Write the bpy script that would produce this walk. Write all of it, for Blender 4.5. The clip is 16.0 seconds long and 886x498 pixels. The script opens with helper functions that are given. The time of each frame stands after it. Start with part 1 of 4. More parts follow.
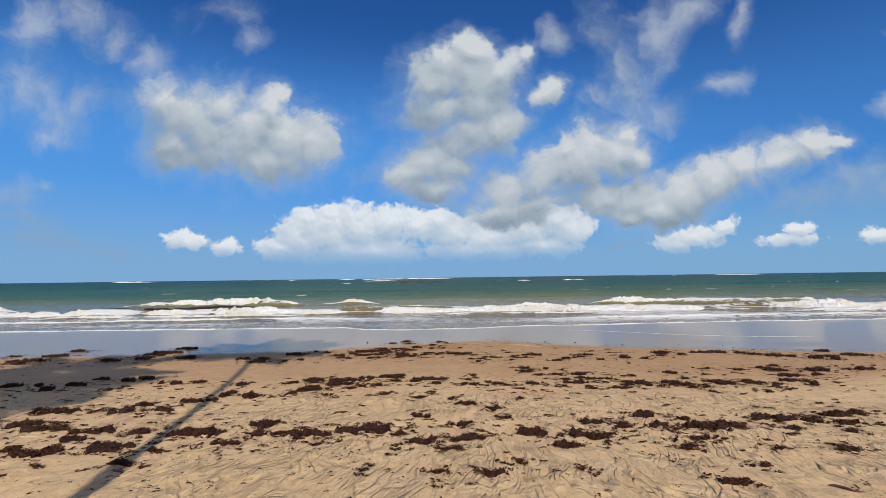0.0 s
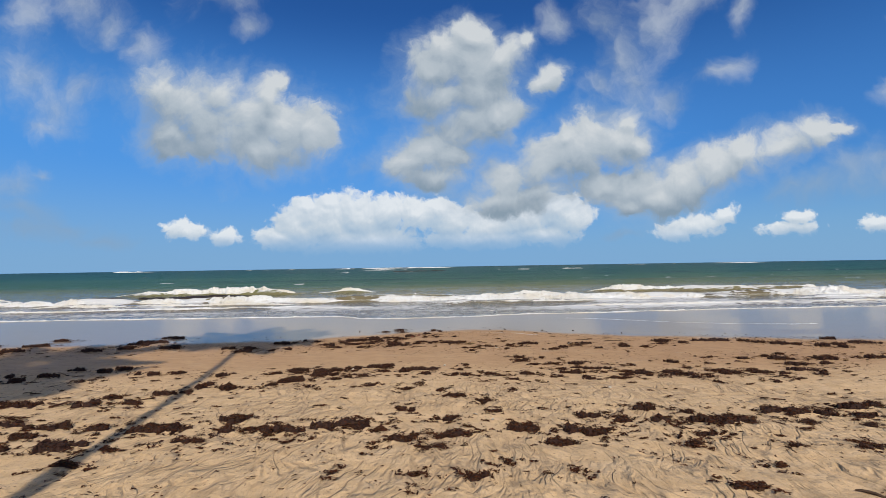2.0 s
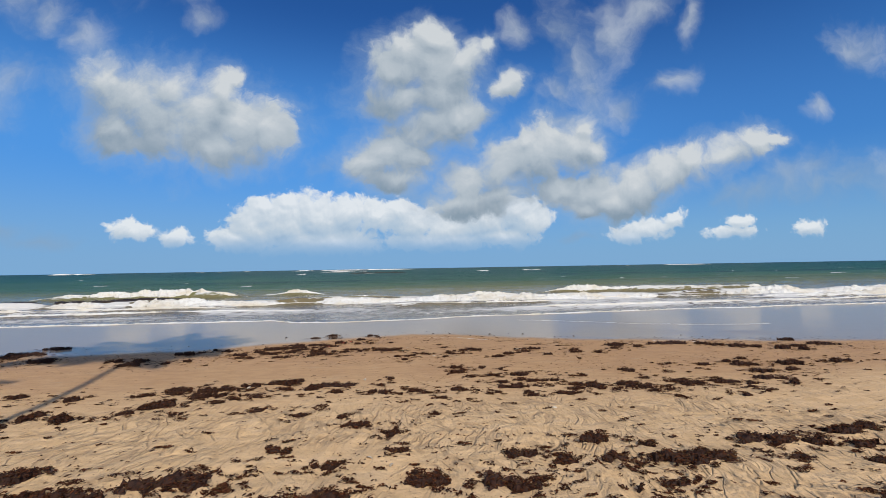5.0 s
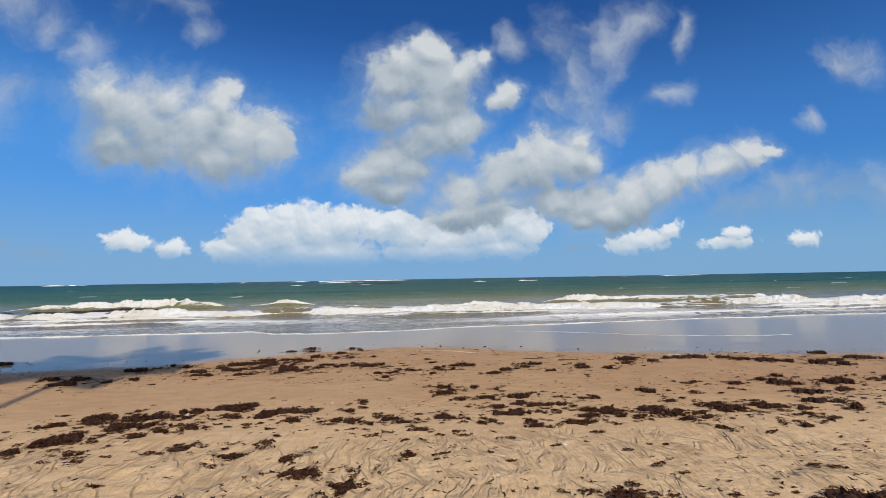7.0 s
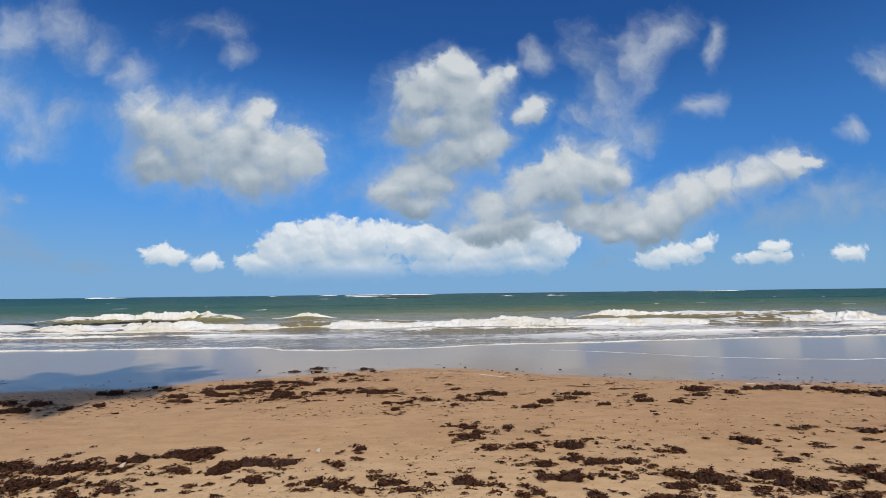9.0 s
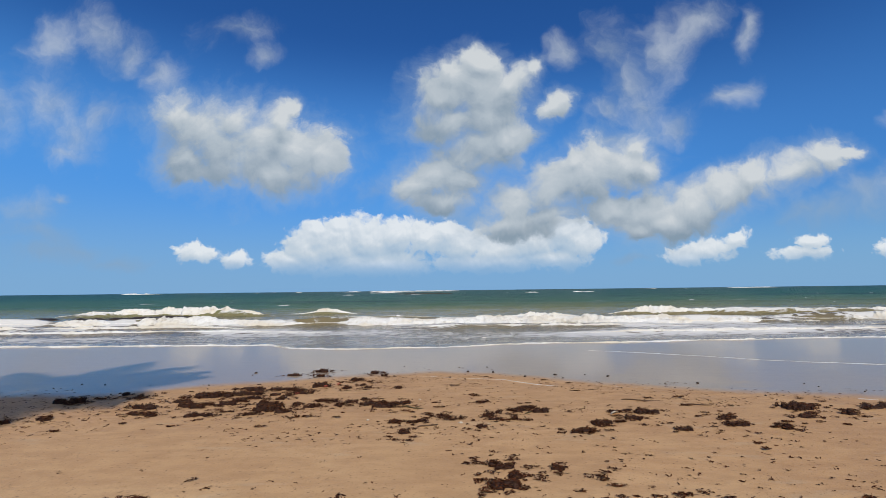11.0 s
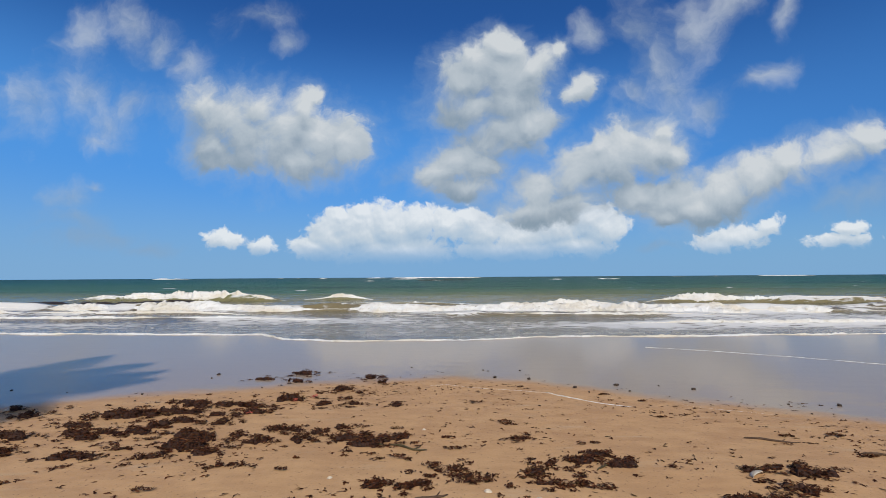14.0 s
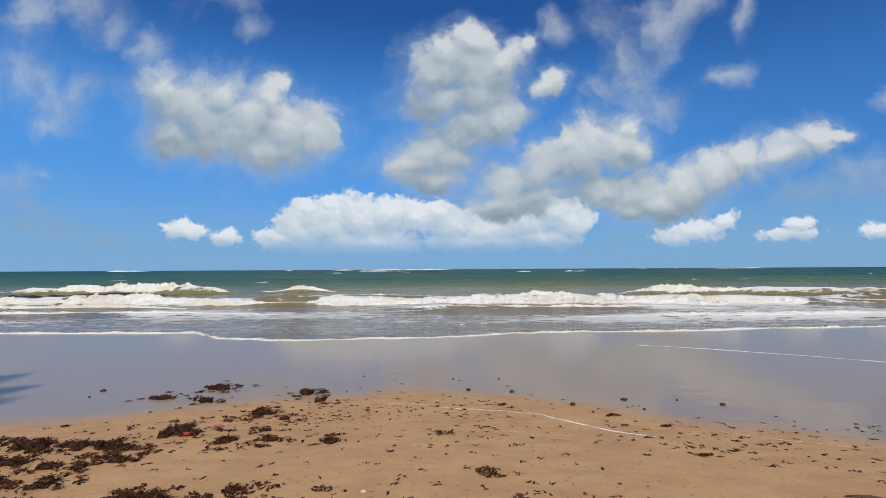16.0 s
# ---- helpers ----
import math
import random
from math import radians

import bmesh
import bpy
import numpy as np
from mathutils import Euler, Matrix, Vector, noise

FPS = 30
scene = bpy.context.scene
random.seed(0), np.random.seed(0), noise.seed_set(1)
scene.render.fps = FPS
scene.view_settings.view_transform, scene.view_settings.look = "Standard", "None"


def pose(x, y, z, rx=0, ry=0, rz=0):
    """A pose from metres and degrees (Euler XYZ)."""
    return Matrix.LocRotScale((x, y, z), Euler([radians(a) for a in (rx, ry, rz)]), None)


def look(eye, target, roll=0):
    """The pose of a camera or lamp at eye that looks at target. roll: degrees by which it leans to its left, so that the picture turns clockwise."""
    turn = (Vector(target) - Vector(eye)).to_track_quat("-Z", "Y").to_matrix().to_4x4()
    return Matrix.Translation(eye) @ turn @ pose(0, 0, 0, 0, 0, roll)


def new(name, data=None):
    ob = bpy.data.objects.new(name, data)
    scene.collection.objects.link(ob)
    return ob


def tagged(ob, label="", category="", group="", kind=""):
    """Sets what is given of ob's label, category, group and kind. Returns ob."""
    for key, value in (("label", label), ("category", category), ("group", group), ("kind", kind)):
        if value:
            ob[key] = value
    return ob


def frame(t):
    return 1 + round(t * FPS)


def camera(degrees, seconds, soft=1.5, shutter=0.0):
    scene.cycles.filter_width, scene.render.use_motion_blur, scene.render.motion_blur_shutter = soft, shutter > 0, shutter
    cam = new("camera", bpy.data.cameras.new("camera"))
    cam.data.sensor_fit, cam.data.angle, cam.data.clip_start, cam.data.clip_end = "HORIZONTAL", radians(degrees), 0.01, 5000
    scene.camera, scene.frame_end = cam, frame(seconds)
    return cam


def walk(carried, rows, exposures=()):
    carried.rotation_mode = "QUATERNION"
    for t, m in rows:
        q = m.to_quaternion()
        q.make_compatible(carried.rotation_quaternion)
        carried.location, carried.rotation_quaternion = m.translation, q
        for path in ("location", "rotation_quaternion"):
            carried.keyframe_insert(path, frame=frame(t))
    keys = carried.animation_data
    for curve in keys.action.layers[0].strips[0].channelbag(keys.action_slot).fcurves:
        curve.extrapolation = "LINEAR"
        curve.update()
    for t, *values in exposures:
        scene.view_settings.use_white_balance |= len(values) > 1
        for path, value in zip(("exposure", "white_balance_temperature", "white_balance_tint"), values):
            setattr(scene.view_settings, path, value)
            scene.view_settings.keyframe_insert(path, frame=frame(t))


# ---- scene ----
cam = camera(87.9, 16.0, soft=0.45)
PATH = [
    (0.0, pose(0.000, 0.000, 1.565, 93.53, 0.75, 0.06)),
    (0.5, pose(0.024, 0.083, 1.537, 93.15, 0.77, -0.32)),
    (1.0, pose(0.008, 0.224, 1.515, 92.87, 0.83, 0.47)),
    (1.5, pose(0.074, 0.394, 1.495, 92.31, 0.88, 1.14)),
    (2.0, pose(0.209, 0.570, 1.476, 92.17, 0.92, 0.02)),
    (2.5, pose(0.329, 0.767, 1.442, 92.17, 0.99, -1.50)),
    (3.0, pose(0.445, 1.018, 1.424, 92.02, 1.00, -2.59)),
    (3.5, pose(0.601, 1.328, 1.405, 91.99, 0.97, -3.86)),
    (6.0, pose(1.172, 2.911, 1.234, 92.95, 0.98, -5.19)),
    (6.5, pose(1.245, 3.287, 1.179, 93.35, 0.99, -5.50)),
    (7.0, pose(1.337, 3.702, 1.151, 93.68, 0.98, -5.18)),
    (7.5, pose(1.406, 4.175, 1.130, 94.27, 0.89, -4.63)),
    (8.0, pose(1.438, 4.636, 1.106, 94.69, 0.87, -3.53)),
    (8.5, pose(1.527, 5.102, 1.083, 95.11, 0.79, -2.81)),
    (9.0, pose(1.544, 5.583, 1.043, 95.52, 0.71, -1.90)),
    (11.5, pose(1.666, 7.962, 0.881, 94.72, 0.64, 1.56)),
    (12.0, pose(1.704, 8.442, 0.836, 94.26, 0.60, 2.13)),
    (12.5, pose(1.700, 8.923, 0.804, 94.12, 0.57, 3.36)),
    (13.0, pose(1.662, 9.382, 0.787, 93.85, 0.50, 4.25)),
    (13.5, pose(1.650, 9.859, 0.775, 93.61, 0.37, 3.97)),
    (14.0, pose(1.624, 10.302, 0.768, 93.48, 0.36, 3.81)),
    (14.5, pose(1.620, 10.770, 0.737, 92.95, 0.24, 2.33)),
    (15.0, pose(1.562, 11.263, 0.686, 92.57, 0.31, 0.83)),
    (15.5, pose(1.602, 11.716, 0.667, 92.39, 0.36, 0.27)),
    (16.0, pose(1.636, 12.150, 0.663, 92.50, 0.31, -0.01)),
]
walk(cam, PATH)

# ---- light: high afternoon sun behind the walker, sky with broken cumulus ----
SUN_TO = Vector((-0.225, 1.0, 0.0)).normalized()      # the way the shadows fall
SUN_EL = radians(41)
sun = new("sun", bpy.data.lights.new("sun", "SUN"))
sun.data.energy, sun.data.angle, sun.data.color = 3.85, radians(0.6), (1.0, 0.935, 0.83)
sun.matrix_world = look((0, 0, 40), Vector((0, 0, 40)) + SUN_TO * math.cos(SUN_EL) - Vector((0, 0, math.sin(SUN_EL))))


def add(nt, kind, values=(), **props):
    """A node with its properties and its first inputs, which are values or sockets."""
    n = nt.nodes.new(kind)
    if "operation" in props:
        n.operation = props["operation"]
    if "use_clamp" in props:
        n.use_clamp = props["use_clamp"]
    if "data_type" in props:
        n.data_type, n.blend_type = props["data_type"], props["blend_type"]
    if "interpolation_type" in props:
        n.interpolation_type = props["interpolation_type"]
    if "vector_type" in props:
        n.vector_type = props["vector_type"]
    if "node_tree" in props:
        n.node_tree = props["node_tree"]
    if "feature" in props:
        n.feature = props["feature"]
    if "attribute_name" in props:
        n.attribute_name = props["attribute_name"]
    if "rotation_type" in props:
        n.rotation_type = props["rotation_type"]
    for i, v in enumerate(values):
        if v is None:
            continue
        if isinstance(v, bpy.types.NodeSocket):
            nt.links.new(v, n.inputs[i])
        else:
            n.inputs[i].default_value = v
    return n


def calc(nt, op, *values, clamp=False):
    return add(nt, "ShaderNodeMath", values, operation=op, use_clamp=clamp).outputs[0]


def blend(nt, fac, a, b, mode="MIX"):
    n = add(nt, "ShaderNodeMix", data_type="RGBA", blend_type=mode)
    for i, v in ((0, fac), (6, a), (7, b)):
        if isinstance(v, bpy.types.NodeSocket):
            nt.links.new(v, n.inputs[i])
        else:
            n.inputs[i].default_value = v if i == 0 or len(v) == 4 else (*v, 1)
    return n.outputs[2]


def ramp(nt, fac, stops, smooth=False):
    n = add(nt, "ShaderNodeValToRGB", (fac,))
    n.color_ramp.interpolation = "EASE" if smooth else "LINEAR"
    while len(n.color_ramp.elements) < len(stops):
        n.color_ramp.elements.new(0.5)
    for e, (p, c) in zip(n.color_ramp.elements, stops):
        e.position, e.color = p, (c, c, c, 1) if isinstance(c, (int, float)) else (*c, 1)
    return n.outputs[0]


def step(nt, v, lo, hi):
    n = add(nt, "ShaderNodeMapRange", (v, lo, hi, 0.0, 1.0), interpolation_type="SMOOTHSTEP")
    return n.outputs[0]


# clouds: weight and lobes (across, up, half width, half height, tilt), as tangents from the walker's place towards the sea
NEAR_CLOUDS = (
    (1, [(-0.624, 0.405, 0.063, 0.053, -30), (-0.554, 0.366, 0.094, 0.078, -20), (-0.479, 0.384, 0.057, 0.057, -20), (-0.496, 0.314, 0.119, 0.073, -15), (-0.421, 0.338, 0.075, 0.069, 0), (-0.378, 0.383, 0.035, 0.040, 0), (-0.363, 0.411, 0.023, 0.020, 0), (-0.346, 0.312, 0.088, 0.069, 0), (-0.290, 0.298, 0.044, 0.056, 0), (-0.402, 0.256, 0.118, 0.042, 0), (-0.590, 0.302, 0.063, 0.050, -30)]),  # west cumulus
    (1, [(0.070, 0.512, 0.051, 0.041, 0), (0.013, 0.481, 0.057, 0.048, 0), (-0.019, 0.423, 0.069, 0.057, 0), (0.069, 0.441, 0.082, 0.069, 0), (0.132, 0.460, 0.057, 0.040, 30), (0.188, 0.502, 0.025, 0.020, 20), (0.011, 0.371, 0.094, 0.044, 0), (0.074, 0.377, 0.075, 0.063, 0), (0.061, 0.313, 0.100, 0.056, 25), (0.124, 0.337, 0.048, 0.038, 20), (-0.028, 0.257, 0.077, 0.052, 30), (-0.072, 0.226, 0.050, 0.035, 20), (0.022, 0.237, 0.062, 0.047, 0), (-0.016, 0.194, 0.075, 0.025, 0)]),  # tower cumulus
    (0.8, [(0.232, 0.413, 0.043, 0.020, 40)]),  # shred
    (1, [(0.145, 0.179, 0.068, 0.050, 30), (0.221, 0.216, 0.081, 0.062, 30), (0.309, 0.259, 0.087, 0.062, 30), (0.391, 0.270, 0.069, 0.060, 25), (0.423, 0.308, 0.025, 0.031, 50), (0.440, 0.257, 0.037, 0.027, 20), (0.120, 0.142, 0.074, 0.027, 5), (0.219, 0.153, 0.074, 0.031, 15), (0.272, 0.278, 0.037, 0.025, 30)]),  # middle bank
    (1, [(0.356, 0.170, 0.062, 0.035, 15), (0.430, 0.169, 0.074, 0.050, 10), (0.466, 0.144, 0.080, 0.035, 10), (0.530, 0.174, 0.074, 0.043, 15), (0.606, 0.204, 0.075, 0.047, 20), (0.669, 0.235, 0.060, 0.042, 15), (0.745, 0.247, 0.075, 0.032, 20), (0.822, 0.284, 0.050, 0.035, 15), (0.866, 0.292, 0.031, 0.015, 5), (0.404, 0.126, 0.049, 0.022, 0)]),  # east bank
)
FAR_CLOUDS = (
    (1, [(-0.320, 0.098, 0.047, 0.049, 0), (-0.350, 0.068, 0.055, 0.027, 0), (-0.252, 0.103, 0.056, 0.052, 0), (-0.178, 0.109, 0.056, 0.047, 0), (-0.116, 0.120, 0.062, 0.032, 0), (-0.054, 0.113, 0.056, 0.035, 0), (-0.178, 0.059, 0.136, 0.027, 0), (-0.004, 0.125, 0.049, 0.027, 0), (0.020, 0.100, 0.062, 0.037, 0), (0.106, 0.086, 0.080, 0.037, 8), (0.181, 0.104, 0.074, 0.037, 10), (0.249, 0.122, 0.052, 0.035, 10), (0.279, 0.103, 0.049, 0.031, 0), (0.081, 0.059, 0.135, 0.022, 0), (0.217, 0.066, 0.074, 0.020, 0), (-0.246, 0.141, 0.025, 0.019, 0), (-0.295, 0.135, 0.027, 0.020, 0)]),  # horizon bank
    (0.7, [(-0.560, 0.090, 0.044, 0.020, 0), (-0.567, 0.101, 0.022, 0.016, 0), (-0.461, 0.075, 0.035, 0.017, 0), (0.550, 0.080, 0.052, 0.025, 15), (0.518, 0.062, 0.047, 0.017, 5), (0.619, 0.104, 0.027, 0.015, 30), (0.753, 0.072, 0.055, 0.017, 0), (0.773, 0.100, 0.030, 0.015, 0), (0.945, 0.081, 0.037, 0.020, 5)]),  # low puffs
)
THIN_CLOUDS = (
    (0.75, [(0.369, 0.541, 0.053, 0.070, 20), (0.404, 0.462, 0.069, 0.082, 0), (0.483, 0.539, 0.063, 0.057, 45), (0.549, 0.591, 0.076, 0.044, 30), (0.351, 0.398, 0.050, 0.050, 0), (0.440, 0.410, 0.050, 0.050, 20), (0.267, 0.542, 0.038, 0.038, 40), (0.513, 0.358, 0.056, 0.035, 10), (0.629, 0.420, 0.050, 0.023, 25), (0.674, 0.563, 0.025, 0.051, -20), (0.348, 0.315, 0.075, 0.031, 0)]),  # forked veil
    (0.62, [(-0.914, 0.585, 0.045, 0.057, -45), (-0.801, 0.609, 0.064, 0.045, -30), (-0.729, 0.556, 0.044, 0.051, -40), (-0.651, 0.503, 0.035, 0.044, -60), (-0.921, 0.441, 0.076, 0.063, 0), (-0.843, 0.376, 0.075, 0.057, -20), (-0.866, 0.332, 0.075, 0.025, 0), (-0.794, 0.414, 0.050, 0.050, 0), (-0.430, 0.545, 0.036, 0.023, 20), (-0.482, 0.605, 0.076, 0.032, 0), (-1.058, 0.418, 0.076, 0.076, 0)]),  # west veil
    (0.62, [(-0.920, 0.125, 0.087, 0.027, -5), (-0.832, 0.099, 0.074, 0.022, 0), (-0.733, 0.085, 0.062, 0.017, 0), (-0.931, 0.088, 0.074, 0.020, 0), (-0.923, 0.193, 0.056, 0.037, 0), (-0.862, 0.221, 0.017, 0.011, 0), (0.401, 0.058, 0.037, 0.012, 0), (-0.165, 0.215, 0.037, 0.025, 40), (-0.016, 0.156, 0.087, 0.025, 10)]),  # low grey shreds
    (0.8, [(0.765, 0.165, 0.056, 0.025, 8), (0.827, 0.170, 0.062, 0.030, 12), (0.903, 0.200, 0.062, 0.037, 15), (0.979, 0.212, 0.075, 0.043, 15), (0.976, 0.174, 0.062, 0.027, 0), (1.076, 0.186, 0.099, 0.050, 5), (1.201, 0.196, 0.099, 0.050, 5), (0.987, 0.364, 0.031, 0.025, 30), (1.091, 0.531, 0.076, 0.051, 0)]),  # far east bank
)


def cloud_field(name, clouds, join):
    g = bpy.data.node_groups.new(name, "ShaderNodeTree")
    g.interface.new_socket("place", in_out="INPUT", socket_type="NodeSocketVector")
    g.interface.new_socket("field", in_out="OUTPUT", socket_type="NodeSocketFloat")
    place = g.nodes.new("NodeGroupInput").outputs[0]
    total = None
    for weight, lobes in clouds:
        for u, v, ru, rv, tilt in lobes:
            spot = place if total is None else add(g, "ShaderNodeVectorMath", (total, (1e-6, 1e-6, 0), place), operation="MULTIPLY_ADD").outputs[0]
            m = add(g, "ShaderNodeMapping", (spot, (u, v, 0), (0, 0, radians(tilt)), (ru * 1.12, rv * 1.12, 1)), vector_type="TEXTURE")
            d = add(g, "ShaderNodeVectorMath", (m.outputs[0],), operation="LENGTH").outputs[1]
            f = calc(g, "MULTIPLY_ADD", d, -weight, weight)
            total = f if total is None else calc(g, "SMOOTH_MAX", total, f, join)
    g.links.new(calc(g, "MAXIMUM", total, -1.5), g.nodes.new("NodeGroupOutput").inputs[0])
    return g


def build_sky():
    w = bpy.data.worlds.new("sky")
    scene.world = w
    w.use_nodes = True
    nt = w.node_tree
    nt.nodes.clear()
    sky = add(nt, "ShaderNodeTexSky")
    sky.sky_type, sky.sun_disc, sky.sun_elevation, sky.sun_rotation = "NISHITA", False, SUN_EL, math.atan2(-SUN_TO.x, -SUN_TO.y)
    sky.altitude, sky.air_density, sky.dust_density, sky.ozone_density = 0, 1.0, 0.5, 1.6
    way = add(nt, "ShaderNodeTexCoord").outputs["Generated"]
    xyz = add(nt, "ShaderNodeSeparateXYZ", (way,))
    ahead = calc(nt, "MAXIMUM", calc(nt, "ABSOLUTE", xyz.outputs[1]), 0.12)
    u, v = calc(nt, "DIVIDE", xyz.outputs[0], ahead), calc(nt, "DIVIDE", xyz.outputs[2], ahead)
    p = add(nt, "ShaderNodeCombineXYZ", (u, v, 0.0)).outputs[0]
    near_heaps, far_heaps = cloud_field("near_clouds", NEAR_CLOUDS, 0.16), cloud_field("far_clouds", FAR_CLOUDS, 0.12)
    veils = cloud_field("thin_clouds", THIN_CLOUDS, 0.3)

    def lobes(group, place):
        f = add(nt, "ShaderNodeGroup", node_tree=group)
        nt.links.new(place, f.inputs[0])
        return f.outputs[0]

    def shifted(shift):
        return add(nt, "ShaderNodeVectorMath", (p, shift), operation="ADD").outputs[0]

    def warped(q, scale, by):
        n = add(nt, "ShaderNodeTexNoise", (q, None, scale, 4.0, 0.55)).outputs["Color"]
        n = add(nt, "ShaderNodeVectorMath", (n, (-0.5, -0.5, -0.5)), operation="ADD").outputs[0]
        return add(nt, "ShaderNodeVectorMath", (n, (by, by, 0.0), q), operation="MULTIPLY_ADD").outputs[0]

    def density(group, shift, size, swing, knobs):
        """How thick a layer is: its lobes, frayed by turbulence and with rounded knobs."""
        bent = warped(warped(shifted(shift), 5.0 * size, 0.10 / size), 16.0 * size, 0.045 / size)
        fine = add(nt, "ShaderNodeTexNoise", (bent, None, 11.0 * size, 10.0, 0.66)).outputs["Fac"]
        puff = add(nt, "ShaderNodeTexVoronoi", (bent, None, 36.0 * size), feature="SMOOTH_F1").outputs["Distance"]
        n = calc(nt, "MULTIPLY_ADD", calc(nt, "SUBTRACT", fine, 0.49), swing, calc(nt, "ADD", lobes(group, bent), 0.04))
        return calc(nt, "MULTIPLY_ADD", calc(nt, "SUBTRACT", 0.42, puff), knobs, n)

    def heaped(group, size, swing, knobs, rise, base):
        """Density and brightness of one layer of heaped clouds, lit from above and behind the walker."""
        here, lit = density(group, (0, 0, 0), size, swing, knobs), density(group, (0.006 / size, 0.016 / size, 0), size, swing, knobs)
        relief = calc(nt, "MULTIPLY", calc(nt, "SUBTRACT", here, lit), 0.40)
        body = calc(nt, "MULTIPLY", calc(nt, "SUBTRACT", lobes(group, p), lobes(group, shifted((0.25 * rise, rise, 0)))), 0.43)
        mottle = add(nt, "ShaderNodeTexNoise", (p, None, 6.0 * size, 5.0, 0.6)).outputs["Fac"]
        tone = calc(nt, "ADD", calc(nt, "ADD", relief, body), calc(nt, "MULTIPLY_ADD", mottle, 0.45, base))
        # thin edges let the light through
        tone = calc(nt, "MULTIPLY_ADD", step(nt, here, 0.42, -0.1), 0.16, tone, clamp=True)
        return here, tone

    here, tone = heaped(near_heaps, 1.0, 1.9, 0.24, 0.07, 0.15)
    fray = add(nt, "ShaderNodeTexNoise", (p, None, 4.5, 2.0, 0.5)).outputs["Fac"]
    cover = step(nt, here, -0.14, calc(nt, "MULTIPLY_ADD", step(nt, fray, 0.36, 0.62), 0.55, 0.30))
    shade = ramp(nt, tone, ((0.0, (0.235, 0.315, 0.395)), (0.30, (0.335, 0.405, 0.475)), (0.52, (0.435, 0.50, 0.555)), (0.75, (0.51, 0.565, 0.61)), (1.0, (0.64, 0.675, 0.695))))
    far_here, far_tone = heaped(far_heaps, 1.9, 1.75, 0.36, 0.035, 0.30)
    far_cover = step(nt, far_here, -0.10, 0.30)
    far_shade = ramp(nt, far_tone, ((0.0, (0.33, 0.46, 0.61)), (0.35, (0.46, 0.57, 0.68)), (0.62, (0.58, 0.655, 0.72)), (1.0, (0.80, 0.835, 0.855))))
    # far clouds sink into the haze above the horizon
    haze = step(nt, v, 0.085, 0.025)
    up = step(nt, xyz.outputs[2], -0.005, 0.02)
    sat = add(nt, "ShaderNodeHueSaturation", (0.5, 1.15, 1.0, 1.0))
    nt.links.new(sky.outputs[0], sat.inputs["Color"])
    air = add(nt, "ShaderNodeVectorMath", (sat.outputs[0], (0.024, 0.056, 0.098)), operation="MULTIPLY").outputs[0]
    mid = calc(nt, "MULTIPLY", step(nt, xyz.outputs[2], 0.50, 0.22), calc(nt, "MULTIPLY_ADD", step(nt, xyz.outputs[0], 0.0, 0.7), -0.45, 0.74))
    air = blend(nt, mid, air, (0.095, 0.335, 0.79))
    air = blend(nt, calc(nt, "MULTIPLY", step(nt, xyz.outputs[2], 0.22, 0.0), 0.92), air, (0.215, 0.405, 0.645))
    thin_at = warped(warped(p, 4.0, 0.14), 14.0, 0.05)
    wisp = add(nt, "ShaderNodeTexNoise", (thin_at, None, 7.0, 8.0, 0.60)).outputs["Fac"]
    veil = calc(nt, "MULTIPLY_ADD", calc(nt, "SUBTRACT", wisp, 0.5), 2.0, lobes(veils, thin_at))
    veil = calc(nt, "MULTIPLY", step(nt, veil, -0.34, 0.95), 0.62)
    low = step(nt, v, 0.30, 0.12)
    final = blend(nt, veil, air, blend(nt, low, blend(nt, step(nt, wisp, 0.35, 0.65), (0.33, 0.40, 0.48), (0.56, 0.61, 0.66)), (0.25, 0.37, 0.52)))
    final = blend(nt, calc(nt, "MULTIPLY", calc(nt, "MULTIPLY", far_cover, up), calc(nt, "MULTIPLY_ADD", haze, -0.84, 0.91)), final, far_shade)
    mist = calc(nt, "MULTIPLY", step(nt, here, -0.75, 0.25), 0.34)
    final = blend(nt, mist, final, (0.36, 0.46, 0.58))
    final = blend(nt, calc(nt, "MULTIPLY", cover, 0.95), final, shade)
    # unseen broken cumulus, added overhead and behind the walker as warm fill for the shadows
    fill_cloud = add(nt, "ShaderNodeTexNoise", (way, None, 3.2, 6.0, 0.58)).outputs["Fac"]
    fill_cloud = calc(nt, "MULTIPLY", step(nt, fill_cloud, 0.49, 0.60), calc(nt, "MAXIMUM", step(nt, xyz.outputs[2], 0.60, 0.74), step(nt, xyz.outputs[1], -0.15, -0.4)))
    final = blend(nt, calc(nt, "MULTIPLY", fill_cloud, up), final, (0.74, 0.735, 0.72))
    bg = add(nt, "ShaderNodeBackground", (final, 1.0))
    nt.links.new(bg.outputs[0], nt.nodes.new("ShaderNodeOutputWorld").inputs[0])


build_sky()

# ---- noise on arrays ----


def lattice(ix, iy, seed):
    h = (ix.astype(np.int64) * 374761393 + iy.astype(np.int64) * 668265263 + seed * 1442695041) & 0xFFFFFFFF
    h = ((h ^ (h >> 13)) * 1274126177) & 0xFFFFFFFF
    return ((h ^ (h >> 16)) & 0xFFFF) / 65535.0


def vnoise(x, y, seed=0):
    ix, iy = np.floor(x), np.floor(y)
    fx, fy = x - ix, y - iy
    fx, fy = fx * fx * (3 - 2 * fx), fy * fy * (3 - 2 * fy)
    a, b = lattice(ix, iy, seed), lattice(ix + 1, iy, seed)
    c, d = lattice(ix, iy + 1, seed), lattice(ix + 1, iy + 1, seed)
    return (a + (b - a) * fx) * (1 - fy) + (c + (d - c) * fx) * fy


